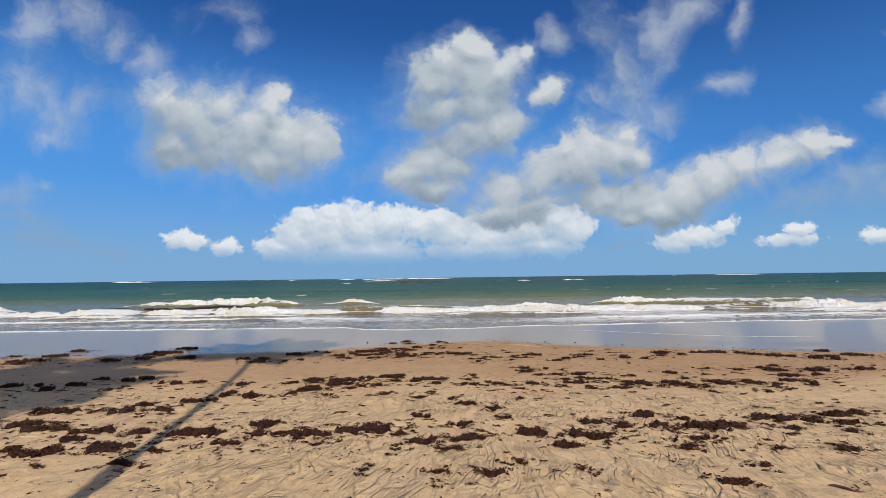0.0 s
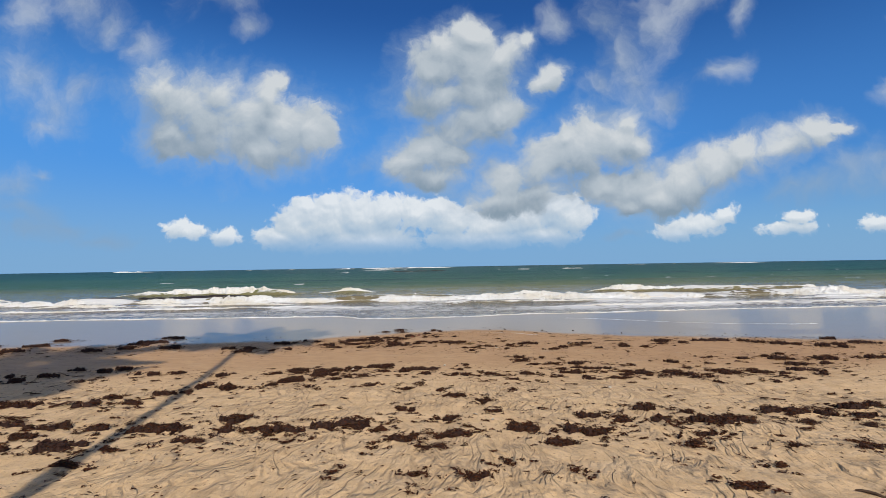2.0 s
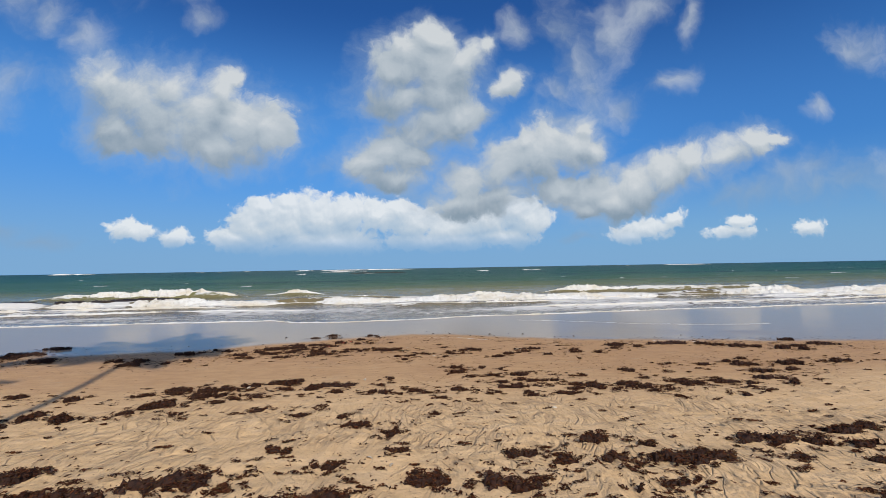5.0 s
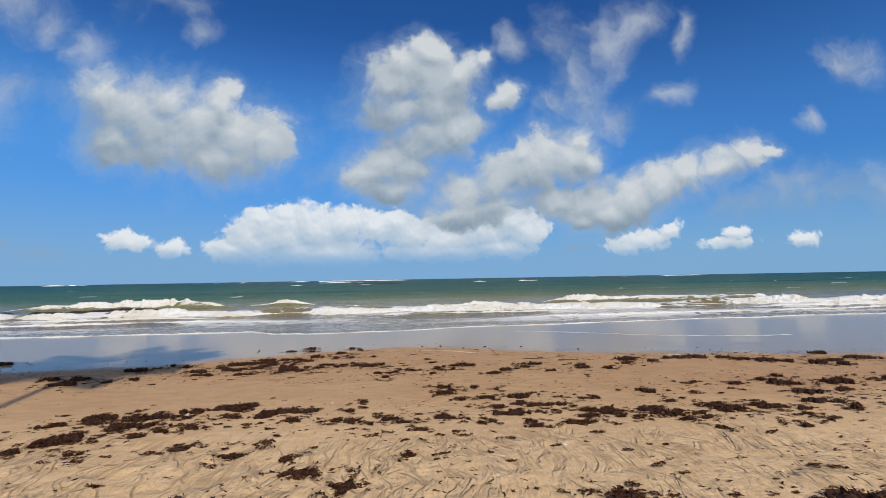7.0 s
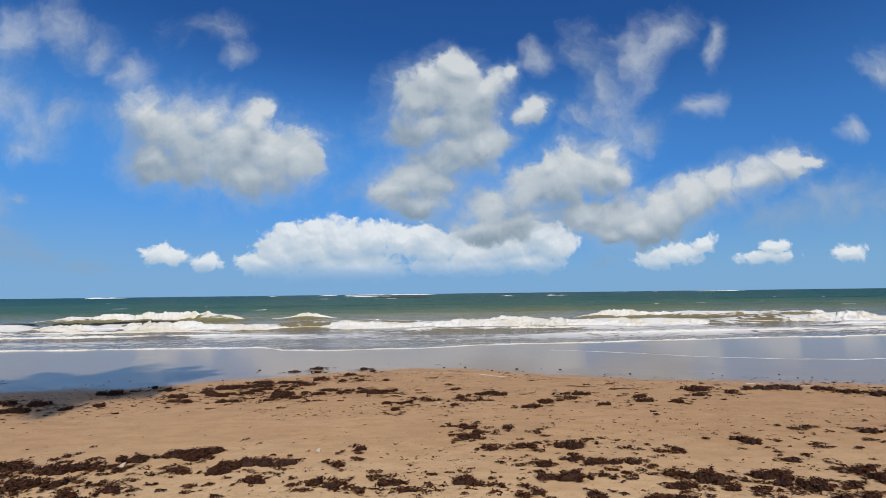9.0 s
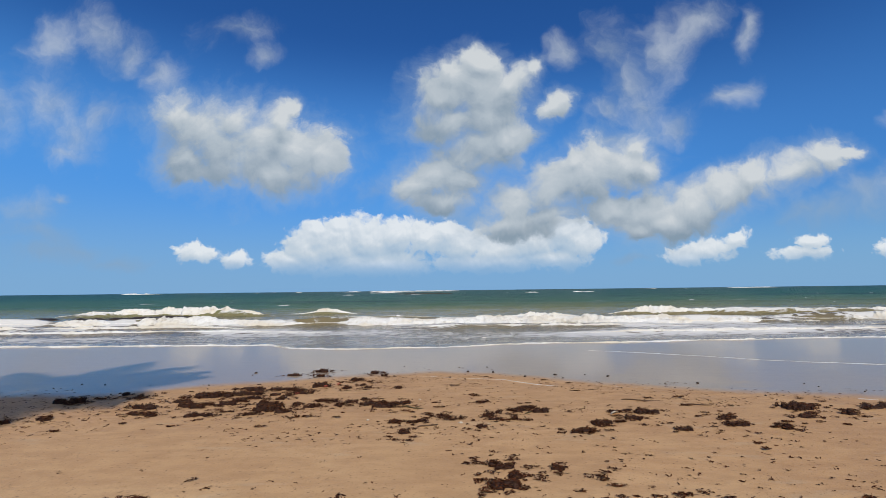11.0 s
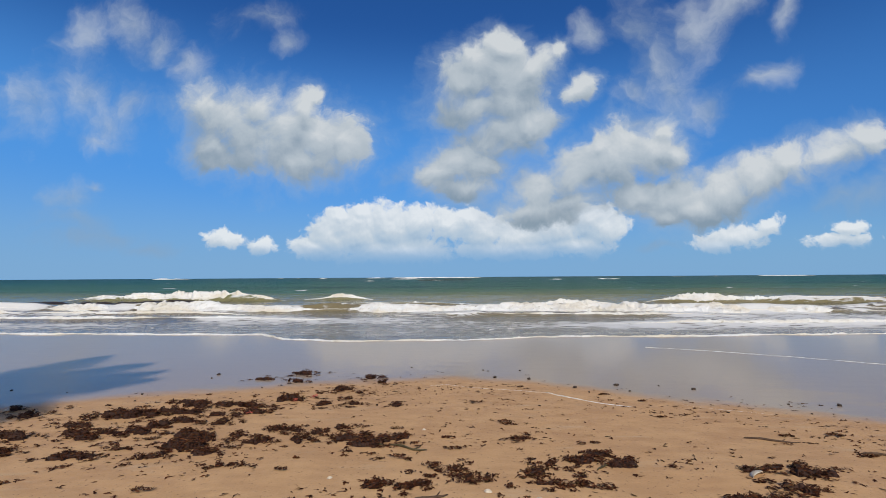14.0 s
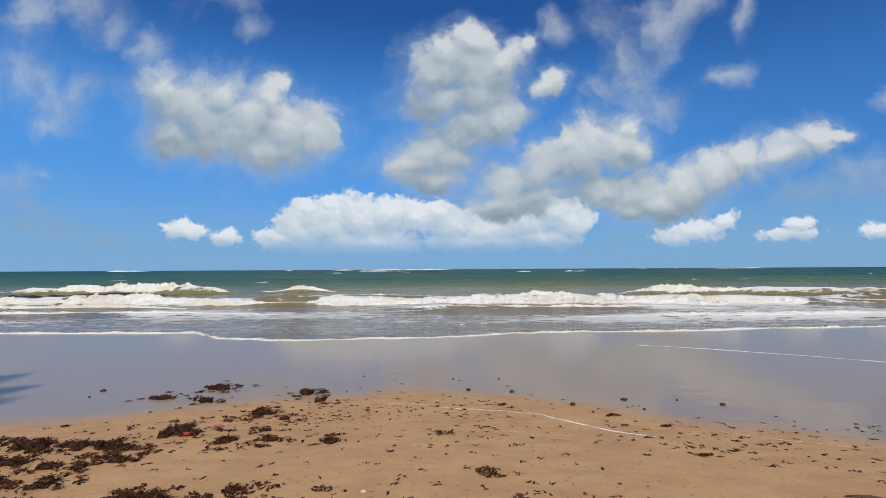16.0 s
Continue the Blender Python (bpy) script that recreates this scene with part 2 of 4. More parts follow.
def fbm(x, y, seed=0, octaves=4):
    total, amp, norm = 0, 1.0, 0
    for k in range(octaves):
        total = total + amp * vnoise(x * 2 ** k, y * 2 ** k, seed + 17 * k)
        norm, amp = norm + amp, amp * 0.5
    return total / norm


def smooth(v, lo, hi):
    t = np.clip((v - lo) / (hi - lo), 0, 1)
    return t * t * (3 - 2 * t)


# ---- the lie of the beach ----
SEA = -1.13


def beach(y):
    """Height of the sand along the way to the sea."""
    y = np.asarray(y, float)
    a = np.clip(y, 0, 18)
    z = -0.12526 * a + 0.0056987 * a ** 2 - 0.00010053 * a ** 3
    z = z + np.where(y > 18, -0.0176 * (np.clip(y, 18, 28) - 18), 0) - 0.05 * np.clip(y - 28, 0, 90)
    return z + 0.1 * np.clip(-y, 0, 10)


def rills(x, y):
    """Drainage marks of the last tide: fine ridges that run down to the sea, and scalloped hollows."""
    band = smooth(y, 10.6, 9.2) * (0.55 + 0.45 * smooth(fbm(x * 0.35, y * 0.5, 5), 0.35, 0.6))
    wx = x + 0.55 * (fbm(x * 0.7, y * 0.6, 11) - 0.5) + 0.10 * (y - 5) * (fbm(x * 0.25, y * 0.2, 3) - 0.5)
    r1 = 1 - np.abs(2 * vnoise(wx * 4.2, y * 0.75, 21) - 1)
    r2 = 1 - np.abs(2 * vnoise(wx * 9.0, y * 1.5, 22) - 1)
    cup = np.abs(2 * fbm(x * 1.3 + 0.4 * fbm(x * 2, y * 2, 33), y * 1.8, 31, 3) - 1)
    h = band * (0.034 * (r1 ** 2 - 0.4) + 0.020 * (r2 ** 2 - 0.4) + 0.05 * np.minimum(cup, 0.35))
    soft = 0.018 * (fbm(x * 0.8, y * 1.1, 41) - 0.5) + 0.07 * (fbm(x * 0.17, y * 0.21, 42, 3) - 0.5) * smooth(y, 17.5, 14)
    return h + soft * smooth(y, 19.5, 16)


def wet_edge(x):
    """How far down the beach the film of water begins."""
    e = np.interp(x, [-40, -15, -8.5, -5.5, -3.8, -2.4, -0.8, 1.2, 2.7, 4.0, 5.6, 7.0, 10, 14, 40],
                  [15.6, 15.9, 16.2, 16.4, 17.0, 17.6, 18.3, 18.75, 18.4, 17.5, 16.8, 16.2, 15.4, 14.5, 13.0])
    return e + 0.7 * (fbm(x * 0.6, x * 0 + 3.3, 51) - 0.5)


def ground_z(x, y):
    return beach(y) + rills(np.asarray(x, float), np.asarray(y, float))


def grid_mesh(name, X, Y, Z, attributes=()):
    rows, cols = X.shape
    me = bpy.data.meshes.new(name)
    idx = np.arange(rows * cols).reshape(rows, cols)
    quads = np.stack([idx[:-1, :-1], idx[:-1, 1:], idx[1:, 1:], idx[1:, :-1]], -1).reshape(-1, 4)
    me.vertices.add(rows * cols)
    me.vertices.foreach_set("co", np.stack([X, Y, Z], -1).astype(np.float32).ravel())
    me.loops.add(quads.size)
    me.loops.foreach_set("vertex_index", quads.astype(np.int32).ravel())
    me.polygons.add(len(quads))
    me.polygons.foreach_set("loop_start", np.arange(0, quads.size, 4, dtype=np.int32))
    me.polygons.foreach_set("use_smooth", np.ones(len(quads), bool))
    for key, value in attributes:
        me.attributes.new(key, "FLOAT", "POINT").data.foreach_set("value", value.astype(np.float32).ravel())
    me.update(calc_edges=True)
    return me


def raw_mesh(name, verts, faces, shade_smooth=False):
    """verts (n, 3) and faces (m, 3 or 4) as arrays."""
    me = bpy.data.meshes.new(name)
    verts, faces = np.asarray(verts, np.float32), np.asarray(faces, np.int32)
    k = faces.shape[1]
    me.vertices.add(len(verts))
    me.vertices.foreach_set("co", verts.ravel())
    me.loops.add(faces.size)
    me.loops.foreach_set("vertex_index", faces.ravel())
    me.polygons.add(len(faces))
    me.polygons.foreach_set("loop_start", np.arange(0, faces.size, k, dtype=np.int32))
    me.polygons.foreach_set("use_smooth", np.full(len(faces), shade_smooth))
    me.update(calc_edges=True)
    return me


# ---- materials ----


def material(name):
    m = bpy.data.materials.new(name)
    m.use_nodes = True
    return m, m.node_tree, m.node_tree.nodes["Principled BSDF"]


def tex(nt, vector, scale, detail=4.0, rough=0.5, out="Fac"):
    return add(nt, "ShaderNodeTexNoise", (vector, None, scale, detail, rough)).outputs[out]


def stretched(nt, vector, sx, sy, sz=1.0):
    return add(nt, "ShaderNodeVectorMath", (vector, (sx, sy, sz)), operation="MULTIPLY").outputs[0]


def wire(nt, bsdf, **sockets):
    for key, value in sockets.items():
        s = bsdf.inputs[key.replace("_", " ")]
        if isinstance(value, bpy.types.NodeSocket):
            nt.links.new(value, s)
        else:
            s.default_value = value


def sand_material():
    m, nt, b = material("sand")
    pos = add(nt, "ShaderNodeNewGeometry").outputs["Position"]
    damp = add(nt, "ShaderNodeAttribute", attribute_name="damp").outputs["Fac"]
    film = add(nt, "ShaderNodeAttribute", attribute_name="film").outputs["Fac"]
    blot = tex(nt, pos, 0.9, 5.0, 0.6)
    patch = tex(nt, stretched(nt, pos, 1.0, 2.2), 2.6, 6.0, 0.6)
    grain = tex(nt, pos, 260.0, 2.0, 0.7)
    speck = tex(nt, pos, 70.0, 3.0, 0.7)
    dry = blend(nt, step(nt, patch, 0.35, 0.68), (0.59, 0.385, 0.195), (0.68, 0.46, 0.25))
    moist = blend(nt, step(nt, patch, 0.3, 0.7), (0.365, 0.195, 0.080), (0.45, 0.255, 0.108))
    # pale silt streaks left on the damp sand
    streak = tex(nt, stretched(nt, pos, 0.8, 2.6), 1.5, 7.0, 0.68)
    moist = blend(nt, calc(nt, "MULTIPLY", step(nt, streak, 0.57, 0.70), 0.45), moist, (0.41, 0.30, 0.185))
    wet = (0.265, 0.20, 0.142)
    d = calc(nt, "MULTIPLY_ADD", calc(nt, "SUBTRACT", blot, 0.5), 0.5, damp, clamp=True)
    col = blend(nt, d, dry, moist)
    f = step(nt, calc(nt, "MULTIPLY_ADD", calc(nt, "SUBTRACT", patch, 0.5), 0.35, film), 0.25, 0.75)
    col = blend(nt, f, col, wet)
    # runnels of the ebb: thin curved grooves, their dark shadow lines painted into the colour
    band = add(nt, "ShaderNodeAttribute", attribute_name="runnel").outputs["Fac"]
    swirl = add(nt, "ShaderNodeVectorMath", (tex(nt, pos, 0.9, 3.0, 0.5, "Color"), (0.55, 0.55, 0.0), pos), operation="MULTIPLY_ADD").outputs[0]
    grooves = None
    for turn, sx, sy, width, seed in ((0.10, 9.0, 0.85, 0.048, 0.0), (-0.38, 7.5, 0.70, 0.046, 7.0), (0.42, 11.0, 1.3, 0.046, 19.0)):
        q = add(nt, "ShaderNodeVectorRotate", (swirl, (seed, 0, 0), None, turn), rotation_type="Z_AXIS")
        q.inputs["Angle"].default_value = turn
        n = tex(nt, stretched(nt, q.outputs[0], sx * 0.55, sy * 0.55, 0.0), 1.0, 2.0, 0.45)
        away = calc(nt, "ABSOLUTE", calc(nt, "SUBTRACT", n, 0.5))
        cut = calc(nt, "MULTIPLY", step(nt, away, width, 0.0), step(nt, tex(nt, q.outputs[0], 1.7, 3.0), 0.47, 0.58))
        grooves = cut if grooves is None else calc(nt, "MAXIMUM", grooves, cut)
    grooves = calc(nt, "MULTIPLY", grooves, band)
    col = blend(nt, calc(nt, "MULTIPLY", grooves, 0.42), col, (0.20, 0.122, 0.062))
    dust = step(nt, speck, 0.60, 0.72)
    col = blend(nt, calc(nt, "MULTIPLY", dust, 0.7), col, (0.12, 0.07, 0.04))
    col = blend(nt, calc(nt, "MULTIPLY", calc(nt, "SUBTRACT", grain, 0.35), 0.5, clamp=True), col, (0.62, 0.50, 0.36))
    crumb = step(nt, tex(nt, pos, 24.0, 3.0, 0.65), 0.62, 0.69)
    col = blend(nt, calc(nt, "MULTIPLY", calc(nt, "MULTIPLY", crumb, 0.62), calc(nt, "SUBTRACT", 1.0, f)), col, (0.10, 0.055, 0.03))
    rough = calc(nt, "MULTIPLY_ADD", d, -0.28, 0.95)
    wire(nt, b, Base_Color=col, Roughness=rough, Specular_IOR_Level=0.25, Coat_Weight=calc(nt, "MULTIPLY", f, 0.63), Coat_Roughness=0.04, Coat_IOR=1.33)
    lumps = tex(nt, pos, 14.0, 6.0, 0.6)
    fine = tex(nt, stretched(nt, pos, 1.6, 0.7), 38.0, 4.0, 0.6)
    h = calc(nt, "MULTIPLY_ADD", lumps, 0.030, calc(nt, "MULTIPLY", fine, 0.006))
    h = calc(nt, "MULTIPLY_ADD", grain, 0.0015, h)
    h = calc(nt, "MULTIPLY", h, calc(nt, "MULTIPLY_ADD", d, -0.78, 1.0))
    h = calc(nt, "MULTIPLY", h, calc(nt, "SUBTRACT", 1.0, f))
    comb = tex(nt, stretched(nt, swirl, 7.0, 1.3, 0.0), 1.0, 4.0, 0.55)
    fold = calc(nt, "ABSOLUTE", calc(nt, "SUBTRACT", comb, 0.5))
    scallop = calc(nt, "ABSOLUTE", calc(nt, "SUBTRACT", tex(nt, stretched(nt, swirl, 3.0, 2.0, 0.0), 1.0, 3.0, 0.5), 0.5))
    h = calc(nt, "MULTIPLY_ADD", calc(nt, "MULTIPLY", fold, band), 0.13, h)
    h = calc(nt, "MULTIPLY_ADD", calc(nt, "MULTIPLY", scallop, band), 0.15, h)
    h = calc(nt, "MULTIPLY_ADD", grooves, -0.022, h)
    bump = add(nt, "ShaderNodeBump", (0.75, 1.0, None, h))
    for n in nt.nodes:
        if n.type == "BUMP":
            n.inputs["Height"].default_value = 0
            nt.links.new(h, n.inputs["Height"])
            n.inputs["Strength"].default_value, n.inputs["Distance"].default_value = 0.8, 1.0
    nt.links.new(bump.outputs[0], b.inputs["Normal"])
    ripple = add(nt, "ShaderNodeBump")
    nt.links.new(calc(nt, "MULTIPLY", tex(nt, stretched(nt, pos, 0.5, 2.2), 2.2, 4.0, 0.55), 0.012), ripple.inputs["Height"])
    ripple.inputs["Strength"].default_value, ripple.inputs["Distance"].default_value = 0.35, 1.0
    nt.links.new(ripple.outputs[0], b.inputs["Coat Normal"])
    return m


def water_material():
    m, nt, b = material("sea_water")
    pos = add(nt, "ShaderNodeNewGeometry").outputs["Position"]
    foam = add(nt, "ShaderNodeAttribute", attribute_name="foam").outputs["Fac"]
    y = add(nt, "ShaderNodeSeparateXYZ", (pos,)).outputs[1]
    far = calc(nt, "LOGARITHM", calc(nt, "MAXIMUM", y, 10.0), 10.0)
    cloudy = tex(nt, stretched(nt, pos, 0.010, 0.035), 1.0, 5.0, 0.6)
    far = calc(nt, "MULTIPLY_ADD", calc(nt, "SUBTRACT", cloudy, 0.5), 0.55, far)
    # silt stirred up near the shore, clear green water further out, dark bands between
    col = ramp(nt, calc(nt, "MULTIPLY", calc(nt, "SUBTRACT", far, 1.3), 0.5), (
        (0.0, (0.13, 0.100, 0.065)), (0.085, (0.125, 0.100, 0.062)), (0.115, (0.18, 0.145, 0.070)), (0.19, (0.145, 0.145, 0.062)),
        (0.30, (0.060, 0.120, 0.075)), (0.46, (0.024, 0.090, 0.070)), (0.75, (0.016, 0.070, 0.062)), (1.0, (0.012, 0.055, 0.058))))
    dark_bands = step(nt, tex(nt, stretched(nt, pos, 0.006, 0.05), 1.0, 4.0, 0.55), 0.46, 0.62)
    dark_bands = calc(nt, "MULTIPLY", dark_bands, step(nt, y, 60.0, 110.0))
    col = blend(nt, calc(nt, "MULTIPLY", dark_bands, 0.75), col, (0.010, 0.034, 0.042))
    lace = add(nt, "ShaderNodeTexVoronoi", (add(nt, "ShaderNodeVectorMath", (
        tex(nt, pos, 1.6, 3.0, 0.5, "Color"), (0.9, 0.9, 0.0), stretched(nt, pos, 0.8, 1.9, 0.0)), operation="MULTIPLY_ADD").outputs[0], None, 1.3),
        feature="DISTANCE_TO_EDGE").outputs["Distance"]
    holes = calc(nt, "MULTIPLY_ADD", lace, -1.6, 0.55)
    froth = calc(nt, "ADD", calc(nt, "MULTIPLY_ADD", tex(nt, stretched(nt, pos, 0.7, 2.2), 2.2, 6.0, 0.68), 1.3, -0.72), holes)
    white = step(nt, calc(nt, "ADD", calc(nt, "MULTIPLY", foam, 1.25), calc(nt, "MULTIPLY", froth, 0.75)), 0.62, 0.92)
    white = calc(nt, "MULTIPLY", white, step(nt, foam, 0.02, 0.2))
    col = blend(nt, white, col, (0.58, 0.57, 0.55))
    wire(nt, b, Base_Color=col, Roughness=calc(nt, "MULTIPLY_ADD", white, 0.6, calc(nt, "MULTIPLY_ADD", step(nt, y, 30.0, 90.0), 0.22, 0.08)),
         IOR=1.33, Specular_IOR_Level=calc(nt, "MULTIPLY_ADD", step(nt, y, 30.0, 62.0), -0.495, 0.5))
    chop = tex(nt, stretched(nt, pos, 0.55, 1.5), 1.1, 7.0, 0.62)
    wide = tex(nt, stretched(nt, pos, 0.10, 0.30), 1.0, 5.0, 0.6)
    h = calc(nt, "MULTIPLY_ADD", chop, calc(nt, "MULTIPLY_ADD", step(nt, y, 26.0, 45.0), 0.20, 0.10),
             calc(nt, "MULTIPLY", wide, calc(nt, "MULTIPLY", step(nt, y, 40.0, 120.0), 0.9)))
    h = calc(nt, "MULTIPLY_ADD", white, 0.03, h)
    bump = add(nt, "ShaderNodeBump")
    nt.links.new(h, bump.inputs["Height"])
    bump.inputs["Strength"].default_value, bump.inputs["Distance"].default_value = 0.9, 1.0
    nt.links.new(bump.outputs[0], b.inputs["Normal"])
    return m


def foam_material():
    m, nt, b = material("sea_foam")
    pos = add(nt, "ShaderNodeNewGeometry").outputs["Position"]
    n = tex(nt, pos, 3.5, 6.0, 0.65)
    k = tex(nt, stretched(nt, pos, 0.4, 1.0), 0.9, 4.0, 0.6)
    col = blend(nt, step(nt, k, 0.35, 0.7), (0.78, 0.775, 0.755), (0.68, 0.62, 0.51))
    col = blend(nt, calc(nt, "MULTIPLY", step(nt, n, 0.54, 0.72), 0.6), col, (0.38, 0.33, 0.24))
    wire(nt, b, Base_Color=col, Roughness=0.85, Specular_IOR_Level=0.2, Subsurface_Weight=0.0)
    bump = add(nt, "ShaderNodeBump")
    nt.links.new(calc(nt, "ADD", calc(nt, "MULTIPLY", n, 0.25), calc(nt, "MULTIPLY", tex(nt, pos, 16.0, 4.0, 0.7), 0.06)), bump.inputs["Height"])
    bump.inputs["Strength"].default_value, bump.inputs["Distance"].default_value = 0.85, 1.0
    nt.links.new(bump.outputs[0], b.inputs["Normal"])
    return m


def weed_material():
    m, nt, b = material("dried_seaweed")
    isle = add(nt, "ShaderNodeNewGeometry").outputs["Random Per Island"]
    pos = add(nt, "ShaderNodeNewGeometry").outputs["Position"]
    col = ramp(nt, isle, ((0.0, (0.014, 0.005, 0.003)), (0.40, (0.055, 0.0175, 0.0075)), (0.75, (0.135, 0.046, 0.019)),
                          (0.92, (0.085, 0.048, 0.018)), (1.0, (0.20, 0.12, 0.06))))
    col = blend(nt, calc(nt, "MULTIPLY", tex(nt, pos, 45.0, 3.0), 0.5), col, (0.02, 0.009, 0.005))
    wire(nt, b, Base_Color=col, Roughness=0.75, Specular_IOR_Level=0.06)
    return m


def plain_material(name, dark, light, scale, rough, bump=0.2, squash=(1, 1, 1)):
    m, nt, b = material(name)
    pos = add(nt, "ShaderNodeTexCoord").outputs["Object"]
    n = tex(nt, stretched(nt, pos, *squash), scale, 6.0, 0.62)
    col = blend(nt, step(nt, n, 0.3, 0.7), dark, light)
    col = blend(nt, calc(nt, "MULTIPLY", tex(nt, pos, scale * 7, 3.0), 0.35), col, [c * 0.55 for c in dark])
    wire(nt, b, Base_Color=col, Roughness=rough, Specular_IOR_Level=0.35)
    node = add(nt, "ShaderNodeBump")
    nt.links.new(calc(nt, "MULTIPLY", n, 0.05), node.inputs["Height"])
    node.inputs["Strength"].default_value = bump
    nt.links.new(node.outputs[0], b.inputs["Normal"])
    return m


SAND, WATER, FOAM, WEED = sand_material(), water_material(), foam_material(), weed_material()
BARK = plain_material("palm_bark", (0.17, 0.13, 0.10), (0.30, 0.25, 0.20), 6.0, 0.9, 0.6, (1, 1, 4))
LEAF = plain_material("palm_leaf", (0.05, 0.09, 0.025), (0.09, 0.14, 0.04), 3.0, 0.5)
NUT = plain_material("coconut_husk", (0.10, 0.12, 0.03), (0.20, 0.17, 0.06), 5.0, 0.6)
WOOD = plain_material("driftwood", (0.05, 0.028, 0.016), (0.12, 0.07, 0.04), 18.0, 0.8, 0.5, (1, 5, 5))
SHELL = plain_material("shell", (0.46, 0.37, 0.27), (0.74, 0.66, 0.54), 30.0, 0.5, 0.3)
STRAP = plain_material("olive_kelp", (0.04, 0.032, 0.012), (0.09, 0.065, 0.025), 25.0, 0.45, 0.3)
ROCK = plain_material("reef_rock", (0.035, 0.03, 0.024), (0.08, 0.065, 0.05), 0.8, 0.8, 0.6)
PEBBLE = plain_material("pebble", (0.025, 0.015, 0.010), (0.06, 0.035, 0.02), 40.0, 0.7, 0.3)
MAT = plain_material("matted_weed", (0.012, 0.0045, 0.0025), (0.050, 0.017, 0.008), 30.0, 0.8, 0.6)
DARK = plain_material("wet_weed", (0.012, 0.008, 0.006), (0.045, 0.028, 0.018), 2.5, 0.5, 0.6)
CORAL = plain_material("red_weed", (0.35, 0.06, 0.035), (0.55, 0.13, 0.08), 60.0, 0.6, 0.3)

# ---- the ground: one sheet from behind the walker to under the sea ----


def spread(lo, hi, fine, far, growth=1.12):
    """Coordinates that are even between lo and hi and widen beyond them."""
    mid = list(np.arange(lo, hi, fine))
    out, d, x = [], fine, hi
    while x < far:
        out.append(x)
        d *= growth
        x += d
    out.append(far)
    low, d, x = [], fine, lo
    while x > -far:
        d *= growth
        x -= d
        low.append(max(x, -far))
    return np.array(low[::-1] + mid + out)


def build_ground():
    xs = spread(-9.0, 10.5, 0.036, 4000, 1.13)
    ys = spread(2.6, 19.5, 0.042, 4000, 1.06)
    X, Y = np.meshgrid(xs, ys)
    edge = wet_edge(X)
    fade = smooth(np.abs(X), 60, 30)
    Z = beach(Y) + rills(X, Y) * fade
    # the last term turns the sand darker to the right, from 9 m out
    damp = np.clip(smooth(Y + 1.6 * (fbm(X * 0.3, Y * 0.3, 61) - 0.5), 8.2, 12.5) * 0.85 + 0.25 * smooth(Y, 12.5, 17) + 0.3 * smooth(X, 2, 8) * smooth(Y, 9, 12), 0, 1)
    film = smooth(Y - edge, -1.3, 0.9)
    runnel = smooth(Y + 0.9 * (fbm(X * 0.5, Y * 0.4, 62) - 0.5), 10.3, 9.0) * (0.25 + 0.75 * smooth(fbm(X * 0.45, Y * 0.7, 63), 0.36, 0.56))
    ob = new("ground", grid_mesh("ground", X, Y, Z, (("damp", damp), ("film", film), ("runnel", runnel))))
    ob.data.materials.append(SAND)
    tagged(ob, "pale rippled beach sand, damp and mirror-wet towards the sea", "sand", kind="structure")


build_ground()

# ---- the sea ----


def shore_line(x):
    """Where the last thin sheet of water ends on the sand."""
    e = np.interp(x, [-60, -14, -5.4, -4.2, -1.4, 1.0, 4.2, 6.1, 13.0, 26, 60], [26.0, 25.4, 25.3, 24.2, 23.8, 23.8, 24.9, 25.2, 25.9, 26.6, 27])
    return e + 0.9 * (fbm(x * 0.45, x * 0 + 1.7, 71) - 0.5) + 0.25 * (fbm(x * 2.2, x * 0 + 4.1, 72) - 0.5)


# crests: start, end, distance out, lean towards the right, height, depth of the foam in front
CRESTS = ((-80, -9, 36.6, -0.02, 0.42, 1.3), (-14, 24, 36.0, -0.03, 0.36, 1.5), (19, 80, 35.8, -0.03, 0.46, 1.6),
          (-46, -4, 30.6, 0.01, 0.14, 0.9), (6, 52, 30.2, 0.02, 0.13, 1.0), (-34, -13, 48.2, 0.0, 0.50, 1.0),
          (13, 37, 43.5, -0.08, 0.44, 0.9), (-13.5, -6.0, 48.5, 0.0, 0.4, 0.8), (-90, -44, 47.0, 0.0, 0.5, 1.2),
          (-31, -9, 33.6, 0.03, 0.2, 1.0), (-3, 15, 33.0, -0.03, 0.2, 1.1), (22, 46, 32.6, 0.0, 0.22, 1.2), (-9, 3, 40.5, 0.05, 0.3, 0.8),
          (3, 13, 39.2, -0.06, 0.26, 0.7), (38, 60, 39.5, 0.0, 0.4, 1.0), (-60, -36, 41.0, 0.0, 0.35, 0.9))


def crest_y(c, x):
    return c[2] + c[3] * (x - 0.5 * (c[0] + c[1])) + 2.6 * (fbm(x * 0.09 + c[2], x * 0 + c[0], 81) - 0.5) + 0.7 * (fbm(x * 0.6, x * 0 + c[2], 82) - 0.5)


def crest_h(c, x):
    """Height along a crest: it swells from its ends and varies."""
    span = np.minimum(x - c[0], c[1] - x)
    return c[4] * smooth(span, 0.0, 5.0) * (0.3 + 1.3 * fbm(x * 0.3, x * 0 + c[0] * 0.3, 83))


